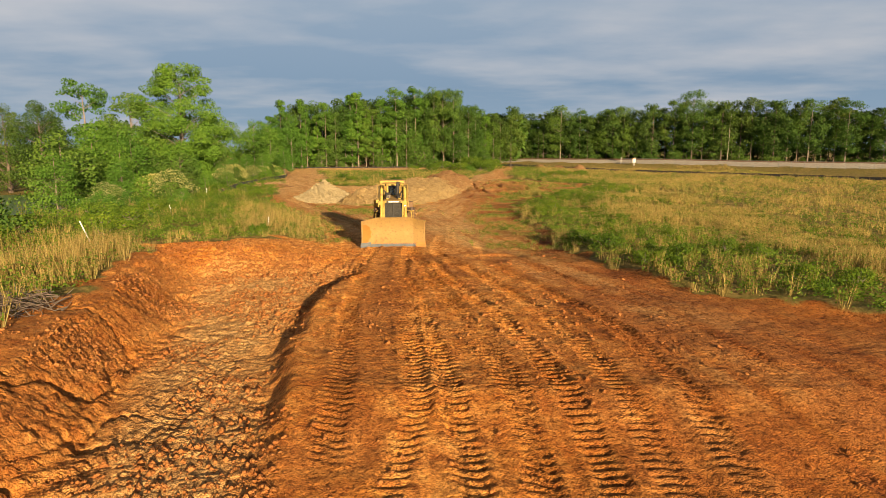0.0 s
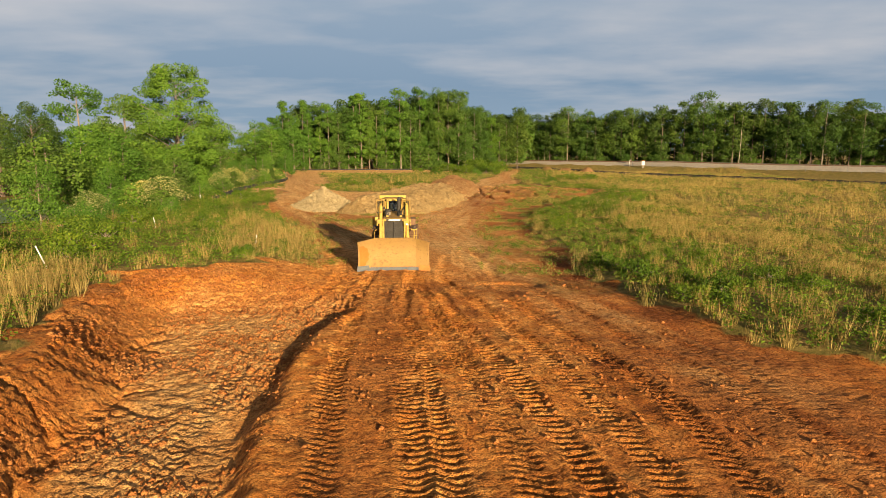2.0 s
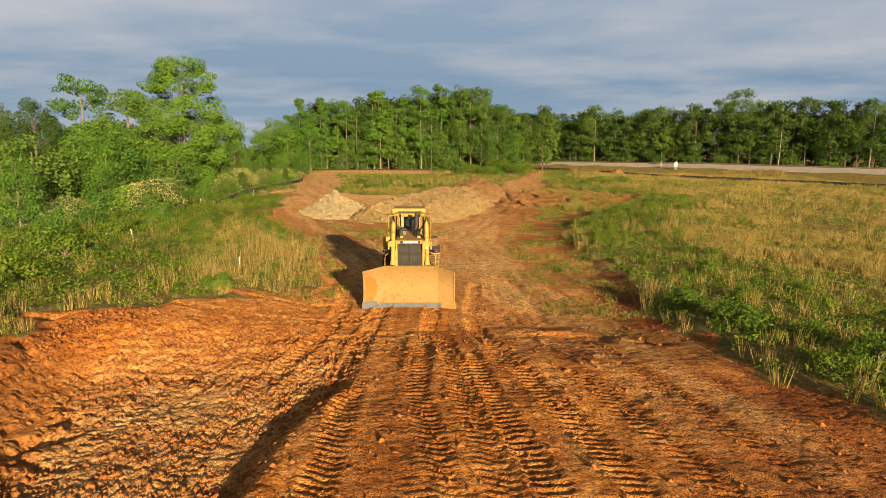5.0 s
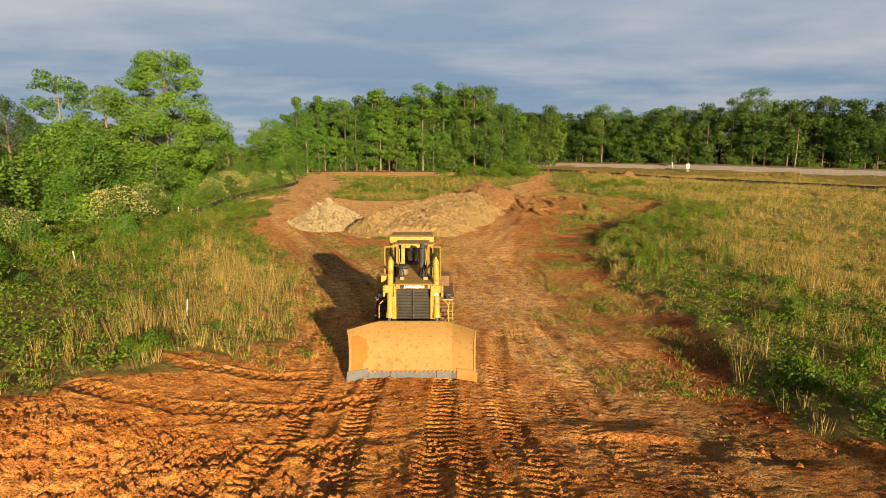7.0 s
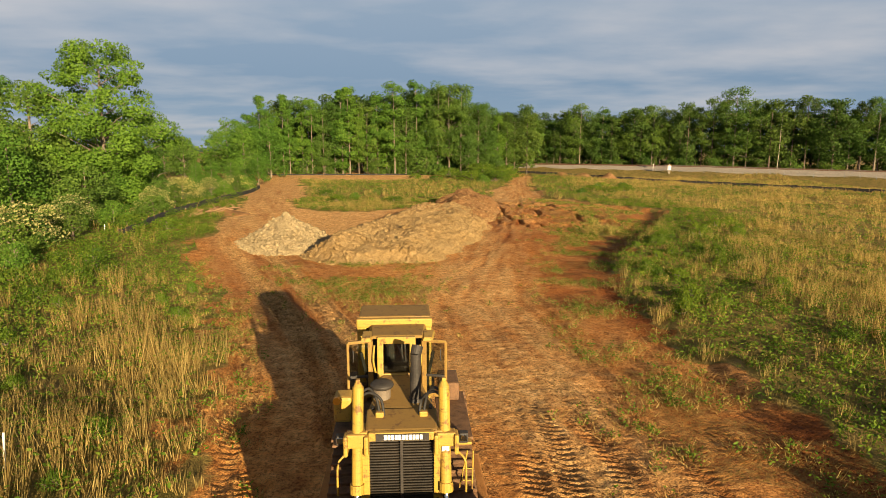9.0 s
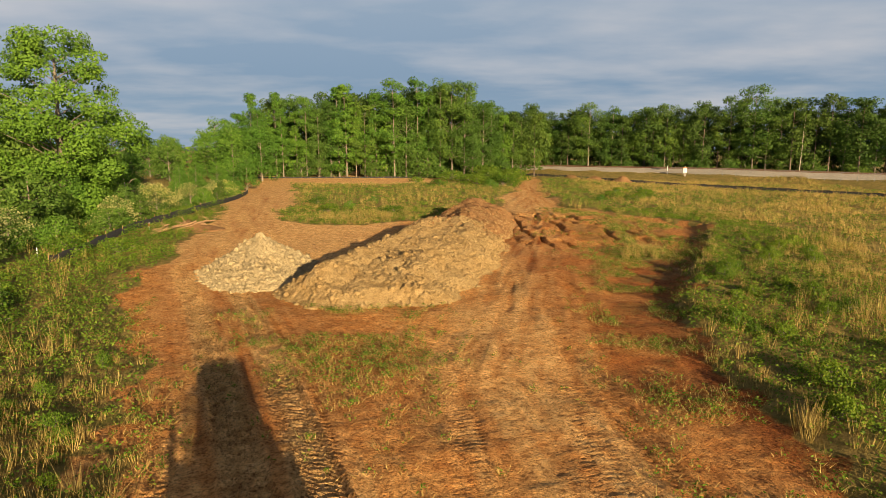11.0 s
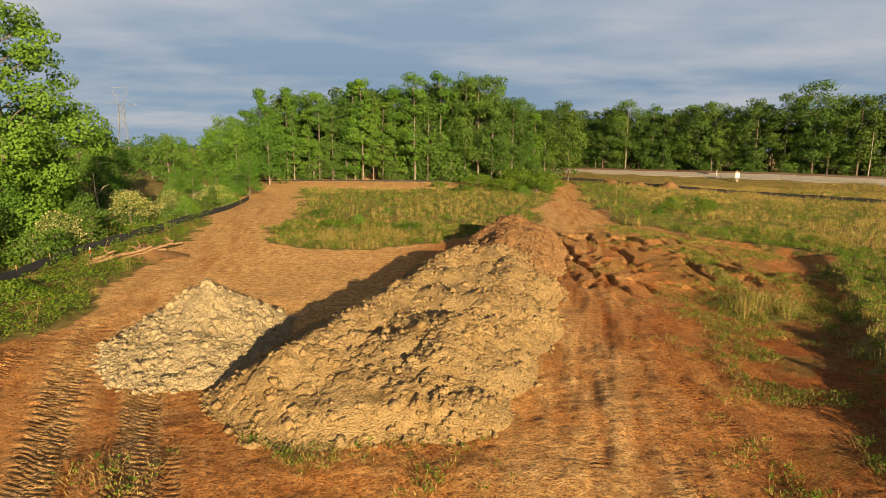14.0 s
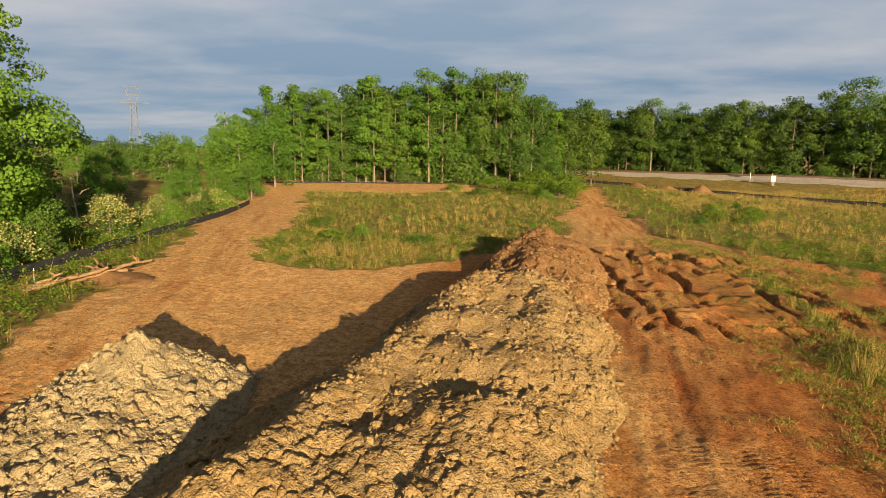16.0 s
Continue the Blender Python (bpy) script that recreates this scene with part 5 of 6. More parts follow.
def timber_heap():
    spec = [((-28.6, 87.8), (-25.4, 91.6), 0.17), ((-28.0, 86.6), (-25.6, 90.2), 0.13), ((-26.7, 92.4), (-25.7, 95.0), 0.12), ((-28.9, 88.6), (-27.6, 89.2), 0.10), ((-27.6, 89.6), (-26.2, 91.8), 0.15), ((-26.4, 88.2), (-25.2, 91.4), 0.09)]
    for k, (a, b, r) in enumerate(spec):
        za, zb = height_at(*a) + r + 0.12 * (k % 3), height_at(*b) + r + 0.2 + 0.4 * (k % 2)
        mid = ((a[0] + b[0]) / 2, (a[1] + b[1]) / 2 + 0.1, (za + zb) / 2)
        t = thing("log", Matrix.Identity(4), "splintered brown log lying by the dirt way", "log", "logs heaped by the way")
        rk = np.random.RandomState(90 + k)
        f = np.linspace(0, 1, 9)[:, None]
        p0, p1, p2 = np.array([*a, za]), np.array(mid), np.array([*b, zb])
        line = (1 - f) ** 2 * p0 + 2 * f * (1 - f) * p1 + f ** 2 * p2 + rk.normal(0, 0.035, (9, 3))
        part("stem", mesh_from("stem", *tube(line, r * (1 - 0.4 * f[:, 0]) * rk.uniform(0.8, 1.15, 9), 8), ROUGH_LOG, True), t)
        for j in range(3):
            q = line[rk.randint(2, 8)]
            part("snapped_branch", mesh_from("snapped_branch", *tube([q, q + rk.normal(0, 0.22, 3) + np.array([0, 0, 0.18]), q + rk.normal(0, 0.4, 3) + np.array([0, 0, 0.3])], [r * 0.4, r * 0.28, 0.012], 5), ROUGH_LOG, True), t)
    stump = thing("stump", pose(-27.3, 91.9, height_at(-27.3, 91.9) + 0.35, 55, 20, 30), "torn reddish stump with clay in its roots", "stump")
    part("butt", mesh_from("butt", *tube([(0, 0, -0.35), (0, 0, 0.0), (0.05, 0, 0.35), (0.05, 0.03, 0.55)], [0.42, 0.30, 0.24, 0.20], 10), ROUGH_LOG, True), stump)
    rs = np.random.RandomState(77)
    for j in range(7):
        a0 = j * 0.9
        part("root", mesh_from("root", *tube([(0.25 * math.cos(a0), 0.25 * math.sin(a0), -0.3), (0.6 * math.cos(a0), 0.6 * math.sin(a0), -0.38 + rs.uniform(-0.1, 0.1)), (0.95 * math.cos(a0 + 0.3), 0.95 * math.sin(a0 + 0.3), -0.3 + rs.uniform(-0.25, 0.1))], [0.11, 0.06, 0.015], 6), ROUGH_LOG, True), stump)
    def mound(x, y):
        d = np.hypot((x + 26) / 2.2, (y - 90.5) / 1.6)
        return 0.55 * smooth(1.3, 0, d) + fbm(x, y, 0.8, 3, 99) * 0.15 * (d < 1.25) - 0.4 * (d > 1.3)
    build_heap("rubble_mound", mound, -30, -22, 87, 94, 0.2, [BROWN_SOIL], "brown clay mound under the heaped logs", "soil mounds by the way")


timber_heap()


def brush():
    r = np.random.RandomState(31)
    pieces = []
    for k in range(130):
        a, tilt, L = r.uniform(0, 6.28), r.uniform(-0.2, 0.7), r.uniform(0.4, 1.1)
        c = np.array([-12.2, 16.4, 0.0]) + np.array([r.normal(0, 0.55), r.normal(0, 0.6), 0])
        c[2] = height_at(c[0], c[1]) + r.uniform(0.0, 0.4)
        d = np.array([math.cos(a) * math.cos(tilt), math.sin(a) * math.cos(tilt), math.sin(tilt)]) * L / 2
        pieces.append(tube([c - d, c + d * 0.2 + r.normal(0, 0.05, 3), c + d], [0.018, 0.014, 0.005], 4))
    tagged(new("brush_heap", mesh_from("brush_heap", *join(pieces), BARK_DARK)), "heap of grey dead brush on the pit's rim", "brush heap")


brush()
RED_PAINT = make_plain("red_flagging", (0.45, 0.03, 0.02), (0.62, 0.06, 0.04), 4, 0.6)


def stake(px, py, h, tilt, turn, red):
    t = thing("survey_stake", pose(px, py, height_at(px, py) - 0.1, 0, tilt, turn), "white wooden survey stake with red flagging" if red else "short white survey stake in the grass", "survey stake", "survey stakes")
    part("lath", (box_bm((0.045, 0.02, h + 0.1), (0, 0, (h + 0.1) / 2), bevel=0.004), WHITE), t)
    if red:
        part("flagging", (box_bm((0.055, 0.03, 0.22), (0, 0, 0.25 if h > 1 else h * 0.8), bevel=0.006), RED_PAINT), t, "red plastic tape")


stake(-17.6, 29.2, 1.35, -22, 0, True)
stake(-29.6, 89.5, 0.8, 3, 10, True)
stake(-30.6, 76.0, 0.7, 3, 40, False)
stake(-11.6, 38.4, 0.8, 5, 0, False)
stake(-22.5, 48.5, 0.8, -8, 60, False)


# ---- bulldozer ----
def make_yellow(name, paint, dust, chips, dusty, bare=0.56):
    m, t, b = material(name)
    n1, n2, n3 = noise_in(t, 1.3, 5), noise_in(t, 7, 5, 0.7), noise_in(t, 38, 3)
    wear = ramp_in(t, n2, [(bare, (0, 0, 0)), (bare + 0.07, (1, 1, 1))])
    film = ramp_in(t, n1, [(0.30, (dusty * 0.45,) * 3), (0.70, (min(1, dusty * 1.25),) * 3)])
    g = t.nodes.get("geo")
    sepn = t.nodes.new("ShaderNodeSeparateXYZ")
    t.links.new(g.outputs["Normal"], sepn.inputs[0])
    lies = math_in(t, "MULTIPLY", math_in(t, "MAXIMUM", sepn.outputs[2], 0.0), 0.75)
    film2 = math_in(t, "MAXIMUM", film, lies)
    c = mix_in(t, film2, paint, dust)
    c = mix_in(t, math_in(t, "MULTIPLY", wear, 0.8), c, chips)
    mp = t.nodes.new("ShaderNodeMapping")
    mp.inputs["Scale"].default_value = (1.1, 1.0, 9.0)
    t.links.new(g.outputs["Position"], mp.inputs[0])
    scuff = noise_in(t, 2.2, 6, 0.75, mp.outputs[0])
    c = mix_in(t, math_in(t, "MULTIPLY", ramp_in(t, scuff, [(0.56, (0, 0, 0)), (0.66, (1, 1, 1))]), 0.55), c, chips)
    c = mix_in(t, 1.0, c, ramp_in(t, n3, [(0.3, (0.86, 0.85, 0.83)), (0.6, (1, 1, 1))]), "MULTIPLY")
    t.links.new(c, b.inputs["Base Color"])
    t.links.new(ramp_in(t, film2, [(0.1, (0.42,) * 3), (0.6, (0.85,) * 3)]), b.inputs["Roughness"])
    bump_in(t, n2, 0.25, 0.01, b)
    return m


YELLOW = make_yellow("worn_yellow_paint", (0.43, 0.285, 0.028), (0.33, 0.195, 0.055), (0.13, 0.06, 0.022), 0.36)
DUSTY = make_yellow("dusty_yellow_plate", (0.33, 0.205, 0.052), (0.285, 0.165, 0.058), (0.19, 0.105, 0.038), 0.7, 0.56)
HOOD = make_yellow("dusty_hood_paint", (0.27, 0.165, 0.022), (0.22, 0.125, 0.034), (0.12, 0.06, 0.02), 0.5)
CAKED = make_plain("clay_caked_steel", (0.33, 0.135, 0.035), (0.46, 0.21, 0.06), 3, 0.95, bump=0.02)
STUCK_CLAY = make_plain("stuck_red_clay", (0.29, 0.105, 0.020), (0.37, 0.145, 0.030), 4, 0.95, bump=0.01)
EDGE_STEEL = make_plain("scoured_steel", (0.085, 0.088, 0.095), (0.145, 0.148, 0.155), 5, 0.65, 0.2)
TRACK_STEEL = make_plain("clay_stained_track_steel", (0.10, 0.06, 0.035), (0.25, 0.14, 0.075), 6, 0.75, 0.3, bump=0.015)
GRILLE = make_plain("dark_grille_steel", (0.014, 0.012, 0.009), (0.042, 0.030, 0.018), 6, 0.6)
BLACK = make_plain("sooty_black", (0.018, 0.016, 0.015), (0.055, 0.048, 0.042), 5, 0.6)
RUBBER = make_plain("black_hose_rubber", (0.015, 0.015, 0.015), (0.045, 0.042, 0.04), 8, 0.65)
CHROME = make_plain("bright_rod_chrome", (0.65, 0.65, 0.66), (0.80, 0.80, 0.80), 6, 0.15, 1.0)
SEAT = make_plain("worn_black_vinyl", (0.02, 0.02, 0.02), (0.06, 0.055, 0.05), 5, 0.6)


def make_glass():
    m, t, b = material("dusty_cab_glass")
    gl = t.nodes.new("ShaderNodeBsdfGlossy")
    gl.inputs["Roughness"].default_value = 0.06
    tr = t.nodes.new("ShaderNodeBsdfTransparent")
    tr.inputs[0].default_value = (0.72, 0.74, 0.70, 1)
    fr = t.nodes.new("ShaderNodeFresnel")
    fr.inputs[0].default_value = 1.5
    mx = t.nodes.new("ShaderNodeMixShader")
    t.links.new(fr.outputs[0], mx.inputs[0])
    t.links.new(tr.outputs[0], mx.inputs[1])
    t.links.new(gl.outputs[0], mx.inputs[2])
    t.links.new(mx.outputs[0], t.nodes["Material Output"].inputs[0])
    return m


GLASS = make_glass()


def hull_bm(corners, bevel=0.0):
    """A closed solid from eight corners: four below, then four above, in the same turn."""
    bm = bmesh.new()
    v = [bm.verts.new(c) for c in corners]
    for f in ((3, 2, 1, 0), (4, 5, 6, 7), (0, 1, 5, 4), (1, 2, 6, 5), (2, 3, 7, 6), (3, 0, 4, 7)):
        bm.faces.new([v[i] for i in f])
    bmesh.ops.recalc_face_normals(bm, faces=bm.faces)
    if bevel:
        bmesh.ops.bevel(bm, geom=list(bm.edges), offset=bevel, segments=2, affect="EDGES", profile=0.6)
    return bm


def arc_tube(points, r, sides=8, n=14):
    """A smooth bent pipe through the points."""
    p = np.array(points, float)
    t = np.linspace(0, len(p) - 1, n)
    out = []
    for a in t:
        i = min(int(a), len(p) - 2)
        f = a - i
        p0, p1, p2, p3 = p[max(i - 1, 0)], p[i], p[i + 1], p[min(i + 2, len(p) - 1)]
        out.append(0.5 * (2 * p1 + (p2 - p0) * f + (2 * p0 - 5 * p1 + 4 * p2 - p3) * f ** 2 + (3 * p1 - p0 - 3 * p2 + p3) * f ** 3))
    return tube(out, np.full(n, r), sides)


def blade_point(x, v):
    """The moldboard's front face: x across, v from 0 at the cutting edge to 1 at the top."""
    a = abs(x)
    wing = 0.30 * max(0.0, (a - 1.18) / 0.77)
    top = 1.80 - 0.20 * max(0.0, min(1.0, (a - 0.95) / 1.0))
    curve = 0.06 + 0.46 * math.sin(math.pi * (0.06 + 0.80 * v)) - 0.10 * v
    return Vector((x, curve - wing, 0.05 + (top - 0.05) * v))


def blade_patch(x0, x1, v0, v1, nx, nv, lift, thick):
    bm = bmesh.new()
    front = [[bm.verts.new(blade_point(x0 + (x1 - x0) * i / nx, v0 + (v1 - v0) * j / nv) + Vector((0, -lift, 0))) for i in range(nx + 1)] for j in range(nv + 1)]
    rear = [[bm.verts.new(v.co + Vector((0, thick, 0))) for v in row] for row in front]
    for j in range(nv):
        for i in range(nx):
            bm.faces.new((front[j][i], front[j][i + 1], front[j + 1][i + 1], front[j + 1][i]))
            bm.faces.new((rear[j][i + 1], rear[j][i], rear[j + 1][i], rear[j + 1][i + 1]))
    for j in range(nv):
        bm.faces.new((front[j + 1][0], rear[j + 1][0], rear[j][0], front[j][0]))
        bm.faces.new((front[j][nx], rear[j][nx], rear[j + 1][nx], front[j + 1][nx]))
    for i in range(nx):
        bm.faces.new((front[0][i + 1], front[0][i], rear[0][i], rear[0][i + 1]))
        bm.faces.new((front[nv][i], front[nv][i + 1], rear[nv][i + 1], rear[nv][i]))
    return bm


def belt(circles):
    """A loop stretched round wheels (y, z, radius): points at even steps with their direction."""
    pts = [(y + r * math.cos(a), z + r * math.sin(a)) for y, z, r in circles for a in np.linspace(0, 2 * np.pi, 72, endpoint=False)]
    pts = sorted(set(pts))

    def half(seq):
        out = []
        for p in seq:
            while len(out) > 1 and (out[-1][0] - out[-2][0]) * (p[1] - out[-2][1]) - (out[-1][1] - out[-2][1]) * (p[0] - out[-2][0]) <= 0:
                out.pop()
            out.append(p)
        return out[:-1]
    hull = half(pts) + half(pts[::-1])
    hull.append(hull[0])
    h = np.array(hull)
    d = np.concatenate([[0], np.cumsum(np.hypot(*np.diff(h, axis=0).T))])
    n = round(d[-1] / 0.216)
    s = np.arange(n) * d[-1] / n
    y, z = np.interp(s, d, h[:, 0]), np.interp(s, d, h[:, 1])
    y2, z2 = np.interp((s + 0.05) % d[-1], d, h[:, 0]), np.interp((s + 0.05) % d[-1], d, h[:, 1])
    return [(a, b, math.atan2(q - b, p - a)) for a, b, p, q in zip(y, z, y2, z2)]


def bulldozer():
    t = thing("bulldozer", pose(-3.15, 35.02, height_at(-3.15, 36.5) - 0.02, 0, 0, 3.2), "worn yellow crawler bulldozer with dusty wide blade and open cab doors", "bulldozer")
    # blade
    blade = part("blade", (blade_patch(-1.84, 1.84, 0.10, 1.0, 40, 18, 0, 0.07), DUSTY), t, "dust-covered yellow curved blade")
    part("wear_plate", (blade_patch(-0.62, 0.66, 0.30, 0.84, 14, 10, 0.014, 0.02), DUSTY), blade, "welded plate rubbed pale")
    for x0, x1 in ((-1.32, -0.66), (-0.65, 0.05), (0.06, 0.72), (0.73, 1.32)):
        part("cutting_edge", (blade_patch(x0, x1, 0.0, 0.10, 4, 2, 0.03, 0.05), EDGE_STEEL), blade, "scoured grey steel edge")
        for k in range(5):
            c = blade_point(x0 + (x1 - x0) * (k + 0.5) / 5, 0.105)
            part("bolt", (rod_bm(c + Vector((0, -0.055, 0)), c + Vector((0, -0.02, 0)), 0.028, sides=8), CAKED), blade)
    smear = blade_patch(-1.81, -1.26, 0.13, 0.82, 22, 26, 0.014, 0.012)
    zs = [v.co.z for v in smear.verts]
    z_mid, z_half = (min(zs) + max(zs)) / 2, (max(zs) - min(zs)) / 2
    off = [f for f in smear.faces if ((f.calc_center_median().x + 1.74) / 0.42) ** 2 + ((f.calc_center_median().z - z_mid) / z_half) ** 2 > 0.92 + 0.10 * math.sin(f.calc_center_median().z * 23)]
    bmesh.ops.delete(smear, geom=off, context="FACES")
    part("clay_smear", (smear, STUCK_CLAY), blade, "red clay stuck to the wing")
    for sgn in (-1, 1):
        x0, x1 = sorted((sgn * 1.33, sgn * 1.93))
        part("end_bit", (blade_patch(x0, x1, 0.0, 0.16, 6, 2, 0.035, 0.06), CAKED if sgn > 0 else EDGE_STEEL), blade, "worn corner of the cutting edge")
        bm = bmesh.new()
        rim = [blade_point(sgn * 1.84, v / 12) for v in range(13)]
        ring = [bm.verts.new(p + Vector((0, -0.03, 0))) for p in rim] + [bm.verts.new(rim[-1] + Vector((0, 0.16, 0))), bm.verts.new(rim[0] + Vector((0, 0.62, 0.1)))]
        face = bm.faces.new(ring)
        ext = bmesh.ops.extrude_face_region(bm, geom=[face])
        bmesh.ops.translate(bm, vec=(sgn * 0.05, 0, 0), verts=[g for g in ext["geom"] if isinstance(g, bmesh.types.BMVert)])
        bmesh.ops.recalc_face_normals(bm, faces=bm.faces)
        part("end_plate", (bm, DUSTY), blade)
        part("stiffener", (box_bm((0.16, 0.22, 1.2), (sgn * 0.75, 0.62, 0.85), (8, 0, 0), 0.02), YELLOW), blade)
        part("push_arm", (hull_bm([(sgn * 1.42, 0.45, 0.35), (sgn * 1.64, 0.45, 0.35), (sgn * 1.62, 4.0, 0.42), (sgn * 1.44, 4.0, 0.42), (sgn * 1.42, 0.45, 0.68), (sgn * 1.64, 0.45, 0.68), (sgn * 1.62, 4.0, 0.66), (sgn * 1.44, 4.0, 0.66)], 0.03), CAKED), t, "clay-smeared push arm")
        part("tilt_brace", (rod_bm((sgn * 1.45, 0.55, 1.25), (sgn * 1.55, 2.1, 0.72), 0.075, sides=12), CAKED), t, "diagonal brace behind the blade")
    part("back_beam", (box_bm((3.5, 0.2, 0.3), (0, 0.55, 0.42), bevel=0.03), DUSTY), blade)
    # radiator guard
    gy = 1.02
    part("radiator_core", (box_bm((1.06, 0.25, 1.75), (0, gy + 0.22, 1.72), bevel=0.02), BLACK), t, "sooty black radiator core")
    slat_mesh = None
    for k in range(34):
        z = 0.95 + k * 0.0485
        bm = None
        if slat_mesh is None:
            first = part("grille_slat", (box_bm((1.04, 0.03, 0.011), bevel=0.003), GRILLE), t, "thin dusty grille bar", pose(0, gy + 0.05, z))
            slat_mesh = first.data
        else:
            part("grille_slat", slat_mesh, t, "", pose(0, gy + 0.05, z))
    part("grille_divider", (box_bm((0.05, 0.06, 1.66), (0, gy + 0.04, 1.77), bevel=0.01), BLACK), t)
    for sgn in (-1, 1):
        part("grille_post", (box_bm((0.15, 0.36, 2.0), (sgn * 0.60, gy + 0.18, 1.72), bevel=0.025), YELLOW), t)
    part("name_bar", (box_bm((1.06, 0.10, 0.145), (0, gy - 0.02, 2.665), bevel=0.02), YELLOW), t)
    plate = part("name_plate", (box_bm((0.86, 0.012, 0.115), (0.02, gy - 0.077, 2.665)), BLACK), t, "black maker's plate with white mark")
    for k in range(11):
        part("mark", (box_bm((0.044, 0.006, 0.082), (-0.255 + k * 0.0575, gy - 0.086, 2.665)), WHITE), plate, "white block mark")
    # hood
    part("hood_front", (hull_bm([(-0.62, gy + 0.02, 2.60), (0.62, gy + 0.02, 2.60), (0.62, 1.75, 2.60), (-0.62, 1.75, 2.60), (-0.58, gy + 0.03, 2.74), (0.58, gy + 0.03, 2.74), (0.60, 1.75, 2.80), (-0.60, 1.75, 2.80)], 0.03), HOOD), t, "dusty hood panel behind the radiator")
    part("hood_rear", (hull_bm([(-0.60, 1.78, 2.35), (0.60, 1.78, 2.35), (0.36, 3.1, 2.35), (-0.36, 3.1, 2.35), (-0.58, 1.78, 2.78), (0.58, 1.78, 2.78), (0.27, 3.1, 2.90), (-0.40, 3.1, 2.90)], 0.03), HOOD), t, "dusty tapered engine hood")
    for sgn in (-1, 1):
        part("engine_side", (box_bm((0.06, 1.9, 0.95), (sgn * 0.54, 2.05, 1.95), bevel=0.02), BLACK), t, "dark engine side panel")
        part("hood_latch", (box_bm((0.05, 0.14, 0.05), (sgn * 0.5, 1.76, 2.80), bevel=0.01), BLACK), t)
    part("main_frame", (box_bm((1.15, 3.6, 0.8), (0, 3.0, 0.95), bevel=0.05), TRACK_STEEL), t, "greasy main frame")
    # lift cylinders
    for sgn in (-1, 1):
        x = sgn * 0.73
        foot, head = Vector((x, 0.98, 1.72)), Vector((x - sgn * 0.03, 1.22, 3.42))
        cyl = part("lift_cylinder", (rod_bm(foot, head, 0.092, sides=20), YELLOW), t, "chipped yellow hydraulic lift cylinder")
        part("gland", (rod_bm(foot - (head - foot) * 0.02, foot + (head - foot) * 0.07, 0.118, sides=16), YELLOW), cyl)
        part("head_cap", (rod_bm(head, head + Vector((0, 0.01, 0.07)), 0.085, 0.05, 14), YELLOW), cyl)
        part("fitting", (box_bm((0.07, 0.07, 0.07), head + Vector((0, 0, 0.10)), bevel=0.015), YELLOW), cyl)
        part("rod", (rod_bm(foot, (x, 0.66, 1.02), 0.042, sides=14), CHROME), cyl, "bright chrome piston rod")
        part("trunnion", (box_bm((0.32, 0.20, 0.24), (x, gy + 0.05, 2.58), bevel=0.03), YELLOW), t, "yellow cylinder yoke")
        for side in (-1, 1):
            part("yoke_cheek", (box_bm((0.07, 0.24, 0.34), (x + side * 0.165, gy, 2.52), bevel=0.03), YELLOW), t)
        if sgn > 0:
            p = foot.lerp(head, 0.42) + Vector((0.0, -0.093, 0))
            part("number_sticker", (box_bm((0.12, 0.008, 0.11), p), WHITE), cyl, "small white sticker with a dark bar")
        for off in (0.0, 0.07):
            part("hydraulic_hose", mesh_from("hydraulic_hose", *arc_tube([(x - sgn * 0.06, 1.24, 3.30 - off), (x - sgn * 0.20, 1.42, 3.30 - off), (x - sgn * 0.31 - sgn * off, 1.55, 3.05), (x - sgn * 0.36 - sgn * off, 1.50, 2.78)], 0.024), RUBBER, True), t, "looping black hydraulic hose")
        part("hose_block", (box_bm((0.14, 0.12, 0.12), (x - sgn * 0.36, 1.50, 2.80), bevel=0.02), YELLOW), t)
    # intake cap and exhaust
    pre = part("precleaner", (rod_bm((-0.36, 2.2, 2.80), (-0.36, 2.2, 3.02), 0.155, sides=24), make_plain("grey_cleaner_bowl", (0.10, 0.08, 0.06), (0.20, 0.16, 0.12), 5, 0.5)), t, "grey engine air precleaner bowl")
    dome = bmesh.new()
    bmesh.ops.create_uvsphere(dome, u_segments=24, v_segments=12, radius=0.215)
    bmesh.ops.transform(dome, matrix=pose(-0.36, 2.2, 3.05) @ Matrix.Diagonal((1, 1, 0.42, 1)), verts=dome.verts)
    part("cap", (dome, BLACK), pre, "black mushroom cap")
    stack = part("exhaust_pipe", (rod_bm((0.24, 2.06, 2.75), (0.25, 2.10, 3.66), 0.098, sides=20), BLACK), t, "sooty black exhaust stack")
    part("collar", (rod_bm((0.24, 2.06, 2.78), (0.24, 2.06, 2.86), 0.135, 0.115, 20), BLACK), stack)
    part("rain_lip", (rod_bm((0.25, 2.10, 3.64), (0.285, 2.17, 3.78), 0.098, 0.105, 18), BLACK), stack)
    # cab
    cab_y = 3.12
    cab = part("cab", (box_bm((1.36, 0.9, 0.14), (-0.02, 4.15, 2.25), bevel=0.03), BLACK), t, "cab floor and console")
    part("rear_wall", (box_bm((1.30, 0.07, 1.3), (-0.02, 4.62, 2.9), bevel=0.02), BLACK), cab)
    for x in (-0.43, 0.20):
        part("windscreen_post", (box_bm((0.12, 0.10, 0.80), (x, cab_y, 3.22), (-4, 0, 0), 0.02), YELLOW), cab)
    part("windscreen_head", (box_bm((0.74, 0.10, 0.14), (-0.115, cab_y + 0.02, 3.58), bevel=0.02), YELLOW), cab)
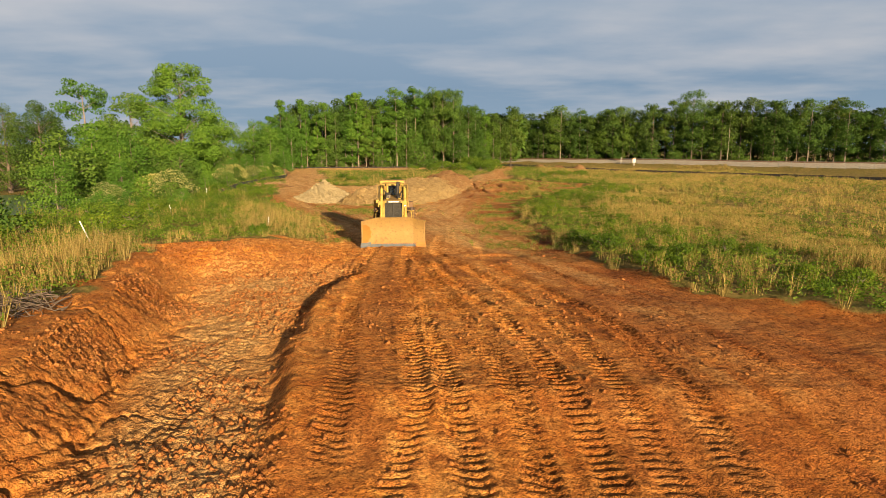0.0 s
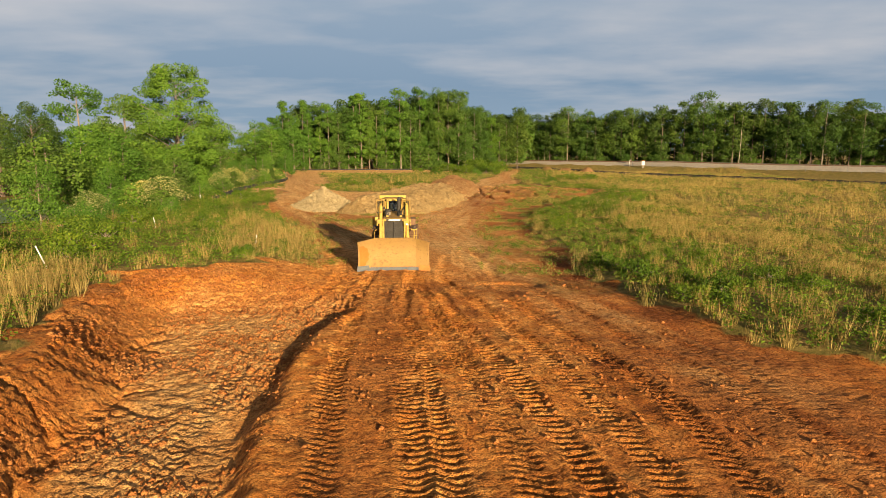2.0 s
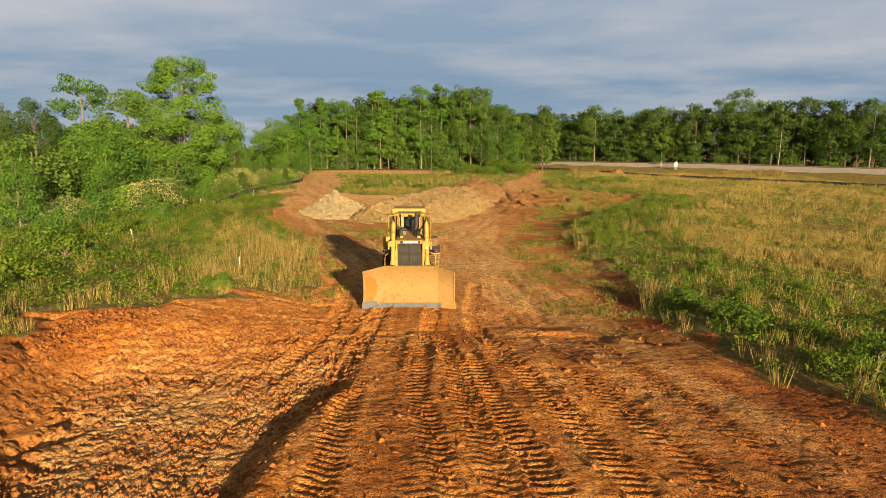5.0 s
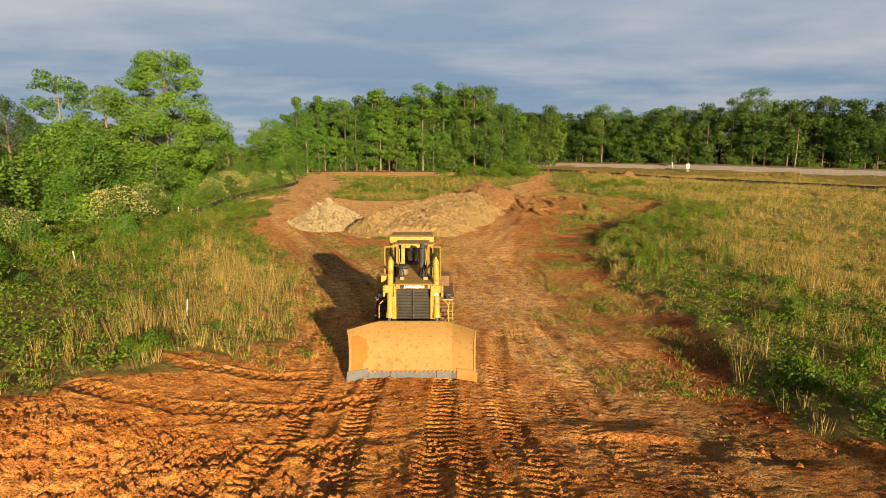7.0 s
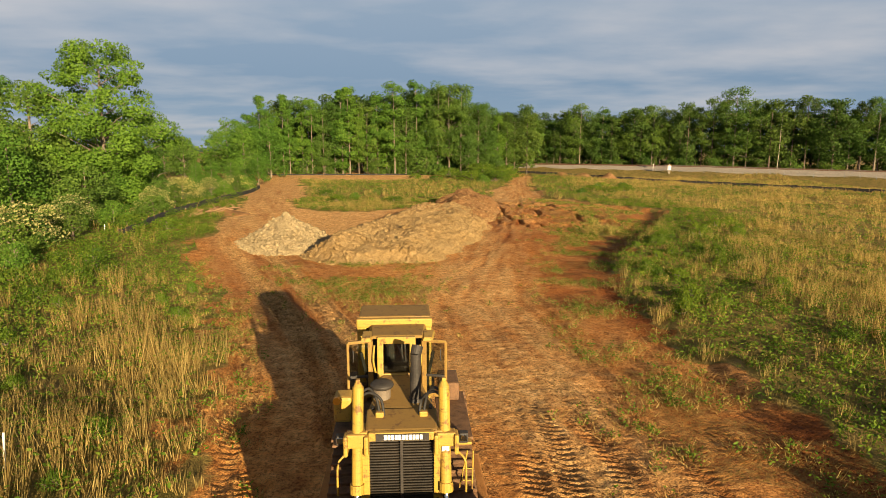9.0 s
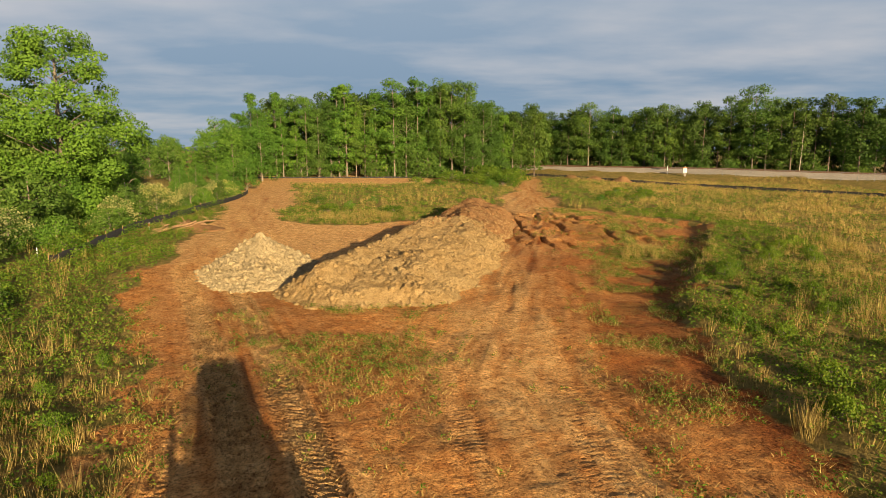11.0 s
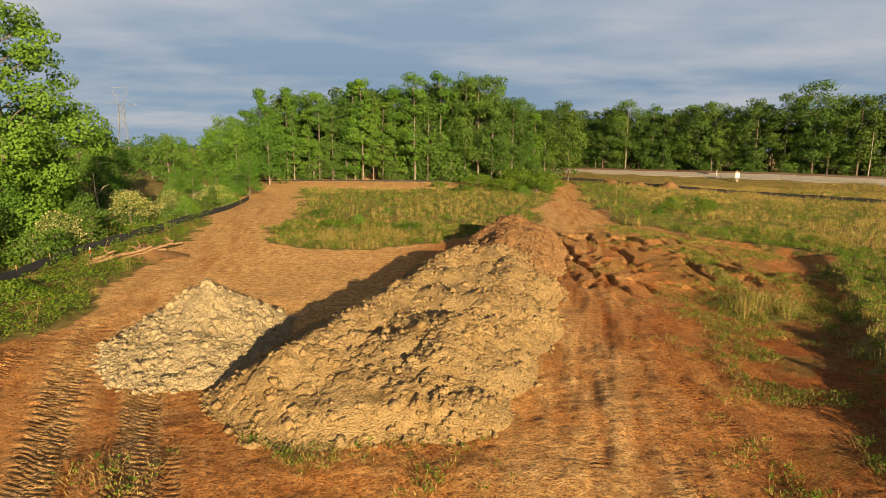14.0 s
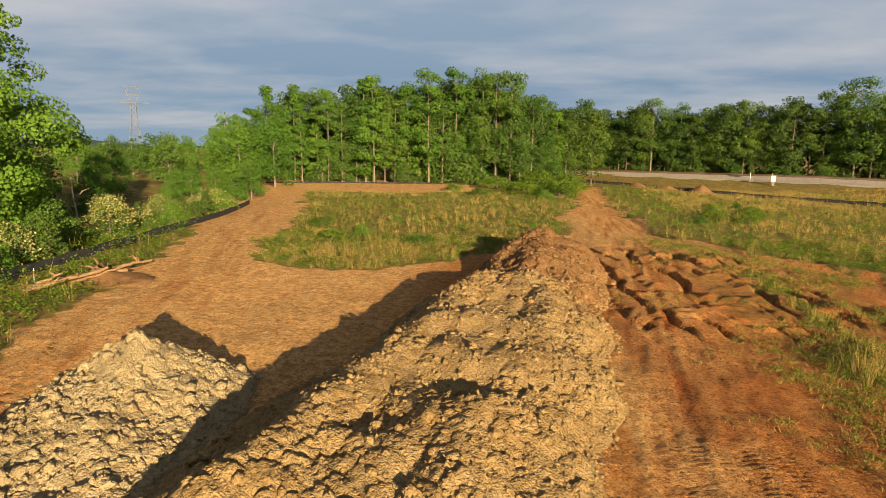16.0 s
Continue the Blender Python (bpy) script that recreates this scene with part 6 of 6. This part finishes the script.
    part("windscreen_sill", (box_bm((0.74, 0.10, 0.10), (-0.115, cab_y - 0.01, 2.87), bevel=0.02), YELLOW), cab)
    part("windscreen", (box_bm((0.54, 0.012, 0.66), (-0.115, cab_y - 0.01, 3.22), (-4, 0, 0)), GLASS), cab, "dusty windscreen with rounded yellow frame")
    part("wiper", (rod_bm((-0.10, cab_y - 0.07, 3.52), (0.02, cab_y - 0.07, 3.24), 0.012, sides=6), BLACK), cab)
    seat = part("seat", (box_bm((0.5, 0.5, 0.18), (-0.1, 3.75, 2.62), bevel=0.06), SEAT), cab, "black operator's seat")
    part("seat_back", (box_bm((0.48, 0.14, 0.6), (-0.1, 4.0, 2.98), (-8, 0, 0), 0.05), SEAT), seat)
    part("dashboard", (box_bm((0.62, 0.25, 0.3), (-0.1, cab_y + 0.28, 2.85), bevel=0.04), BLACK), cab)
    for x in (-0.32, 0.12):
        part("lever", (rod_bm((x, 3.5, 2.6), (x, 3.42, 3.05), 0.018, sides=8), BLACK), cab)
    part("cab_roof", (hull_bm([(-0.62, 3.14, 3.60), (0.42, 3.14, 3.60), (0.56, 4.55, 3.62), (-0.74, 4.55, 3.62), (-0.58, 3.18, 3.66), (0.38, 3.18, 3.66), (0.52, 4.5, 3.70), (-0.70, 4.5, 3.70)], 0.02), HOOD), cab, "dusty brown cab roof")
    for sgn in (-1, 1):
        xs_ = -0.10 + sgn * 0.60
        part("roof_bracket", (hull_bm([(xs_ - 0.10, 3.05, 3.58), (xs_ + 0.10, 3.05, 3.58), (xs_ + 0.16, 3.5, 3.58), (xs_ - 0.10, 3.5, 3.58), (xs_ - 0.08, 3.08, 3.64), (xs_ + 0.08, 3.08, 3.64), (xs_ + 0.14, 3.5, 3.66), (xs_ - 0.08, 3.5, 3.66)], 0.012), YELLOW), cab)
        part("grab_rail", mesh_from("grab_rail", *arc_tube([(-0.10 + sgn * 0.42, cab_y - 0.06, 2.95), (-0.10 + sgn * 0.46, cab_y - 0.10, 3.2), (-0.10 + sgn * 0.44, cab_y - 0.06, 3.5)], 0.02), YELLOW, True), cab)
    # roll-over frame
    rops = part("roll_frame", (box_bm((1.56, 0.20, 0.19), (-0.17, 3.95, 3.70), bevel=0.03), YELLOW), t, "chipped yellow roll-over beam")
    part("canopy", (box_bm((1.50, 0.95, 0.10), (-0.17, 4.45, 3.77), bevel=0.04), HOOD), rops, "brown dust-covered canopy top")
    for sgn in (-1, 1):
        part("roll_post", (box_bm((0.20, 0.30, 1.85), (-0.17 + sgn * 0.67, 4.05, 2.78), bevel=0.03), YELLOW), rops)
        part("rear_post", (box_bm((0.16, 0.20, 1.6), (-0.17 + sgn * 0.65, 4.75, 2.9), bevel=0.03), YELLOW), rops)
    # open doors, one each side
    for sgn in (-1, 1):
        hinge = Vector((-0.10 + sgn * 0.50, 3.12, 2.45))
        m = Matrix.Translation(hinge) @ Matrix.Rotation(radians(-14 * sgn), 4, "Z")
        w, h = sgn * 0.46, 1.12
        door = part("door", (rod_bm((0, 0, 0), (0, 0, h), 0.03, sides=10), HOOD), t, "cab door swung wide open", m)
        part("stile", (box_bm((0.05, 0.05, h), (w, 0, h / 2), bevel=0.012), HOOD), door)
        part("stile", (box_bm((0.075, 0.05, h), (w * 0.08, 0, h / 2), bevel=0.012), HOOD), door)
        part("top_frame", (box_bm((abs(w), 0.05, 0.06), (w / 2, 0, h), bevel=0.012), HOOD), door)
        part("mid_frame", (box_bm((abs(w), 0.045, 0.05), (w / 2, 0, 0.42), bevel=0.01), BLACK), door)
        part("bottom_frame", (box_bm((abs(w), 0.05, 0.08), (w / 2, 0, 0.02), bevel=0.012), HOOD), door)
        part("pane", (box_bm((abs(w) - 0.08, 0.01, h - 0.08), (w / 2, 0, h / 2)), GLASS), door, "dusty tinted glass")
        part("handle", mesh_from("handle", *arc_tube([(w * 0.8, -0.05, 0.75), (w * 0.8, -0.09, 0.86), (w * 0.8, -0.05, 0.98)], 0.012), BLACK, True), door)
        part("arm_rest", (box_bm((0.06, 0.08, 0.9), (w * 0.22, 0.08, 0.45), (0, 12 * sgn, 0), 0.02), SEAT), door)
    # side platforms, tank, lamps and rails
    for sgn in (-1, 1):
        part("platform", (box_bm((0.62, 2.1, 0.06), (sgn * 0.98, 3.15, 2.02), bevel=0.015), TRACK_STEEL), t, "ribbed steel step plate over the track")
        part("fender_box", (box_bm((0.42, 0.8, 0.4), (sgn * 0.96, 4.15, 2.22), bevel=0.04), TRACK_STEEL), t)
        lamp = part("work_lamp", (box_bm((0.17, 0.14, 0.19), (sgn * 1.10, 1.98, 2.12), bevel=0.025), BLACK), t, "boxed work lamp")
        part("lens", (box_bm((0.12, 0.012, 0.12), (sgn * 1.10, 1.905, 2.13), bevel=0.004), CHROME), lamp)
        part("lamp_shelf", (box_bm((0.34, 0.3, 0.05), (sgn * 1.08, 2.1, 2.0), bevel=0.01), YELLOW if sgn > 0 else TRACK_STEEL), t)
        part("hand_rail", mesh_from("hand_rail", *arc_tube([(sgn * 0.92, 1.5, 2.12), (sgn * 1.08, 1.42, 1.98), (sgn * 1.10, 1.40, 1.62), (sgn * 1.10, 1.42, 1.38)], 0.02), YELLOW, True), t, "bent yellow hand rail")
    part("side_tank", (box_bm((0.34, 0.42, 0.5), (-1.12, 2.75, 2.42), bevel=0.06), YELLOW), t, "dusty yellow side tank")
    part("tank_cap", (rod_bm((-1.22, 2.56, 2.62), (-1.22, 2.48, 2.62), 0.07, sides=14), make_plain("amber_lens", (0.65, 0.25, 0.02), (0.8, 0.35, 0.03), 4, 0.3)), t, "amber marker lamp")
    part("step_bracket", (rod_bm((-1.28, 1.15, 1.32), (-0.95, 1.05, 1.18), 0.022, sides=8), YELLOW), t)
    part("tow_hose", mesh_from("tow_hose", *arc_tube([(0.60, 0.98, 1.55), (0.44, 0.90, 1.50), (0.34, 0.86, 1.22), (0.26, 0.9, 1.05)], 0.022), RUBBER, True), t, "loose hanging hose")
    part("ladder", mesh_from("ladder", *join([tube([(1.00, 1.60, 1.35), (1.14, 1.60, 2.05)], [0.016] * 2, 6), tube([(1.22, 1.55, 1.35), (1.24, 1.60, 2.05)], [0.016] * 2, 6), tube([(1.02, 1.59, 1.50), (1.22, 1.57, 1.50)], [0.014] * 2, 6), tube([(1.06, 1.59, 1.72), (1.22, 1.58, 1.72)], [0.014] * 2, 6)]), YELLOW), t, "yellow tube step")
    # tracks
    wheels = [(1.62, 0.56, 0.47), (4.75, 0.56, 0.47), (4.05, 1.48, 0.47)]
    shoe = box_bm((0.60, 0.205, 0.035), bevel=0.006)
    box_bm((0.60, 0.028, 0.075), (0, 0.085, 0.05), bm=shoe)
    shoe_mesh = bpy.data.meshes.new("track_shoe")
    shoe.to_mesh(shoe_mesh)
    shoe.free()
    shoe_mesh.materials.append(TRACK_STEEL)
    for sgn in (-1, 1):
        track = part("track", (hull_bm([(sgn * 0.98, 1.6, 0.32), (sgn * 1.10, 1.6, 0.32), (sgn * 1.10, 4.8, 0.32), (sgn * 0.98, 4.8, 0.32), (sgn * 0.98, 1.6, 0.78), (sgn * 1.10, 1.6, 0.78), (sgn * 1.10, 4.8, 0.78), (sgn * 0.98, 4.8, 0.78)], 0.03), TRACK_STEEL), t, "clay-stained steel crawler track")
        for y, z, r in wheels:
            part("idler" if z < 1 else "sprocket", (rod_bm((sgn * 0.88, y, z), (sgn * 1.2, y, z), r - 0.06, sides=28), TRACK_STEEL), track)
        for y in (2.3, 2.8, 3.3, 3.8, 4.2):
            part("roller", (rod_bm((sgn * 0.88, y, 0.22), (sgn * 1.2, y, 0.22), 0.12, sides=14), TRACK_STEEL), track)
        for y, z, a in belt([(y, z, r) for y, z, r in wheels]):
            part("track_shoe", shoe_mesh, track, "", Matrix.Translation((sgn * 1.04, y, z)) @ Matrix.Rotation(a, 4, "X") @ Matrix.Rotation(math.pi, 4, "X"))
    part("fuel_tank", (box_bm((1.3, 0.7, 1.0), (-0.1, 5.0, 2.1), bevel=0.08), YELLOW), t, "yellow rear fuel tank")


bulldozer()
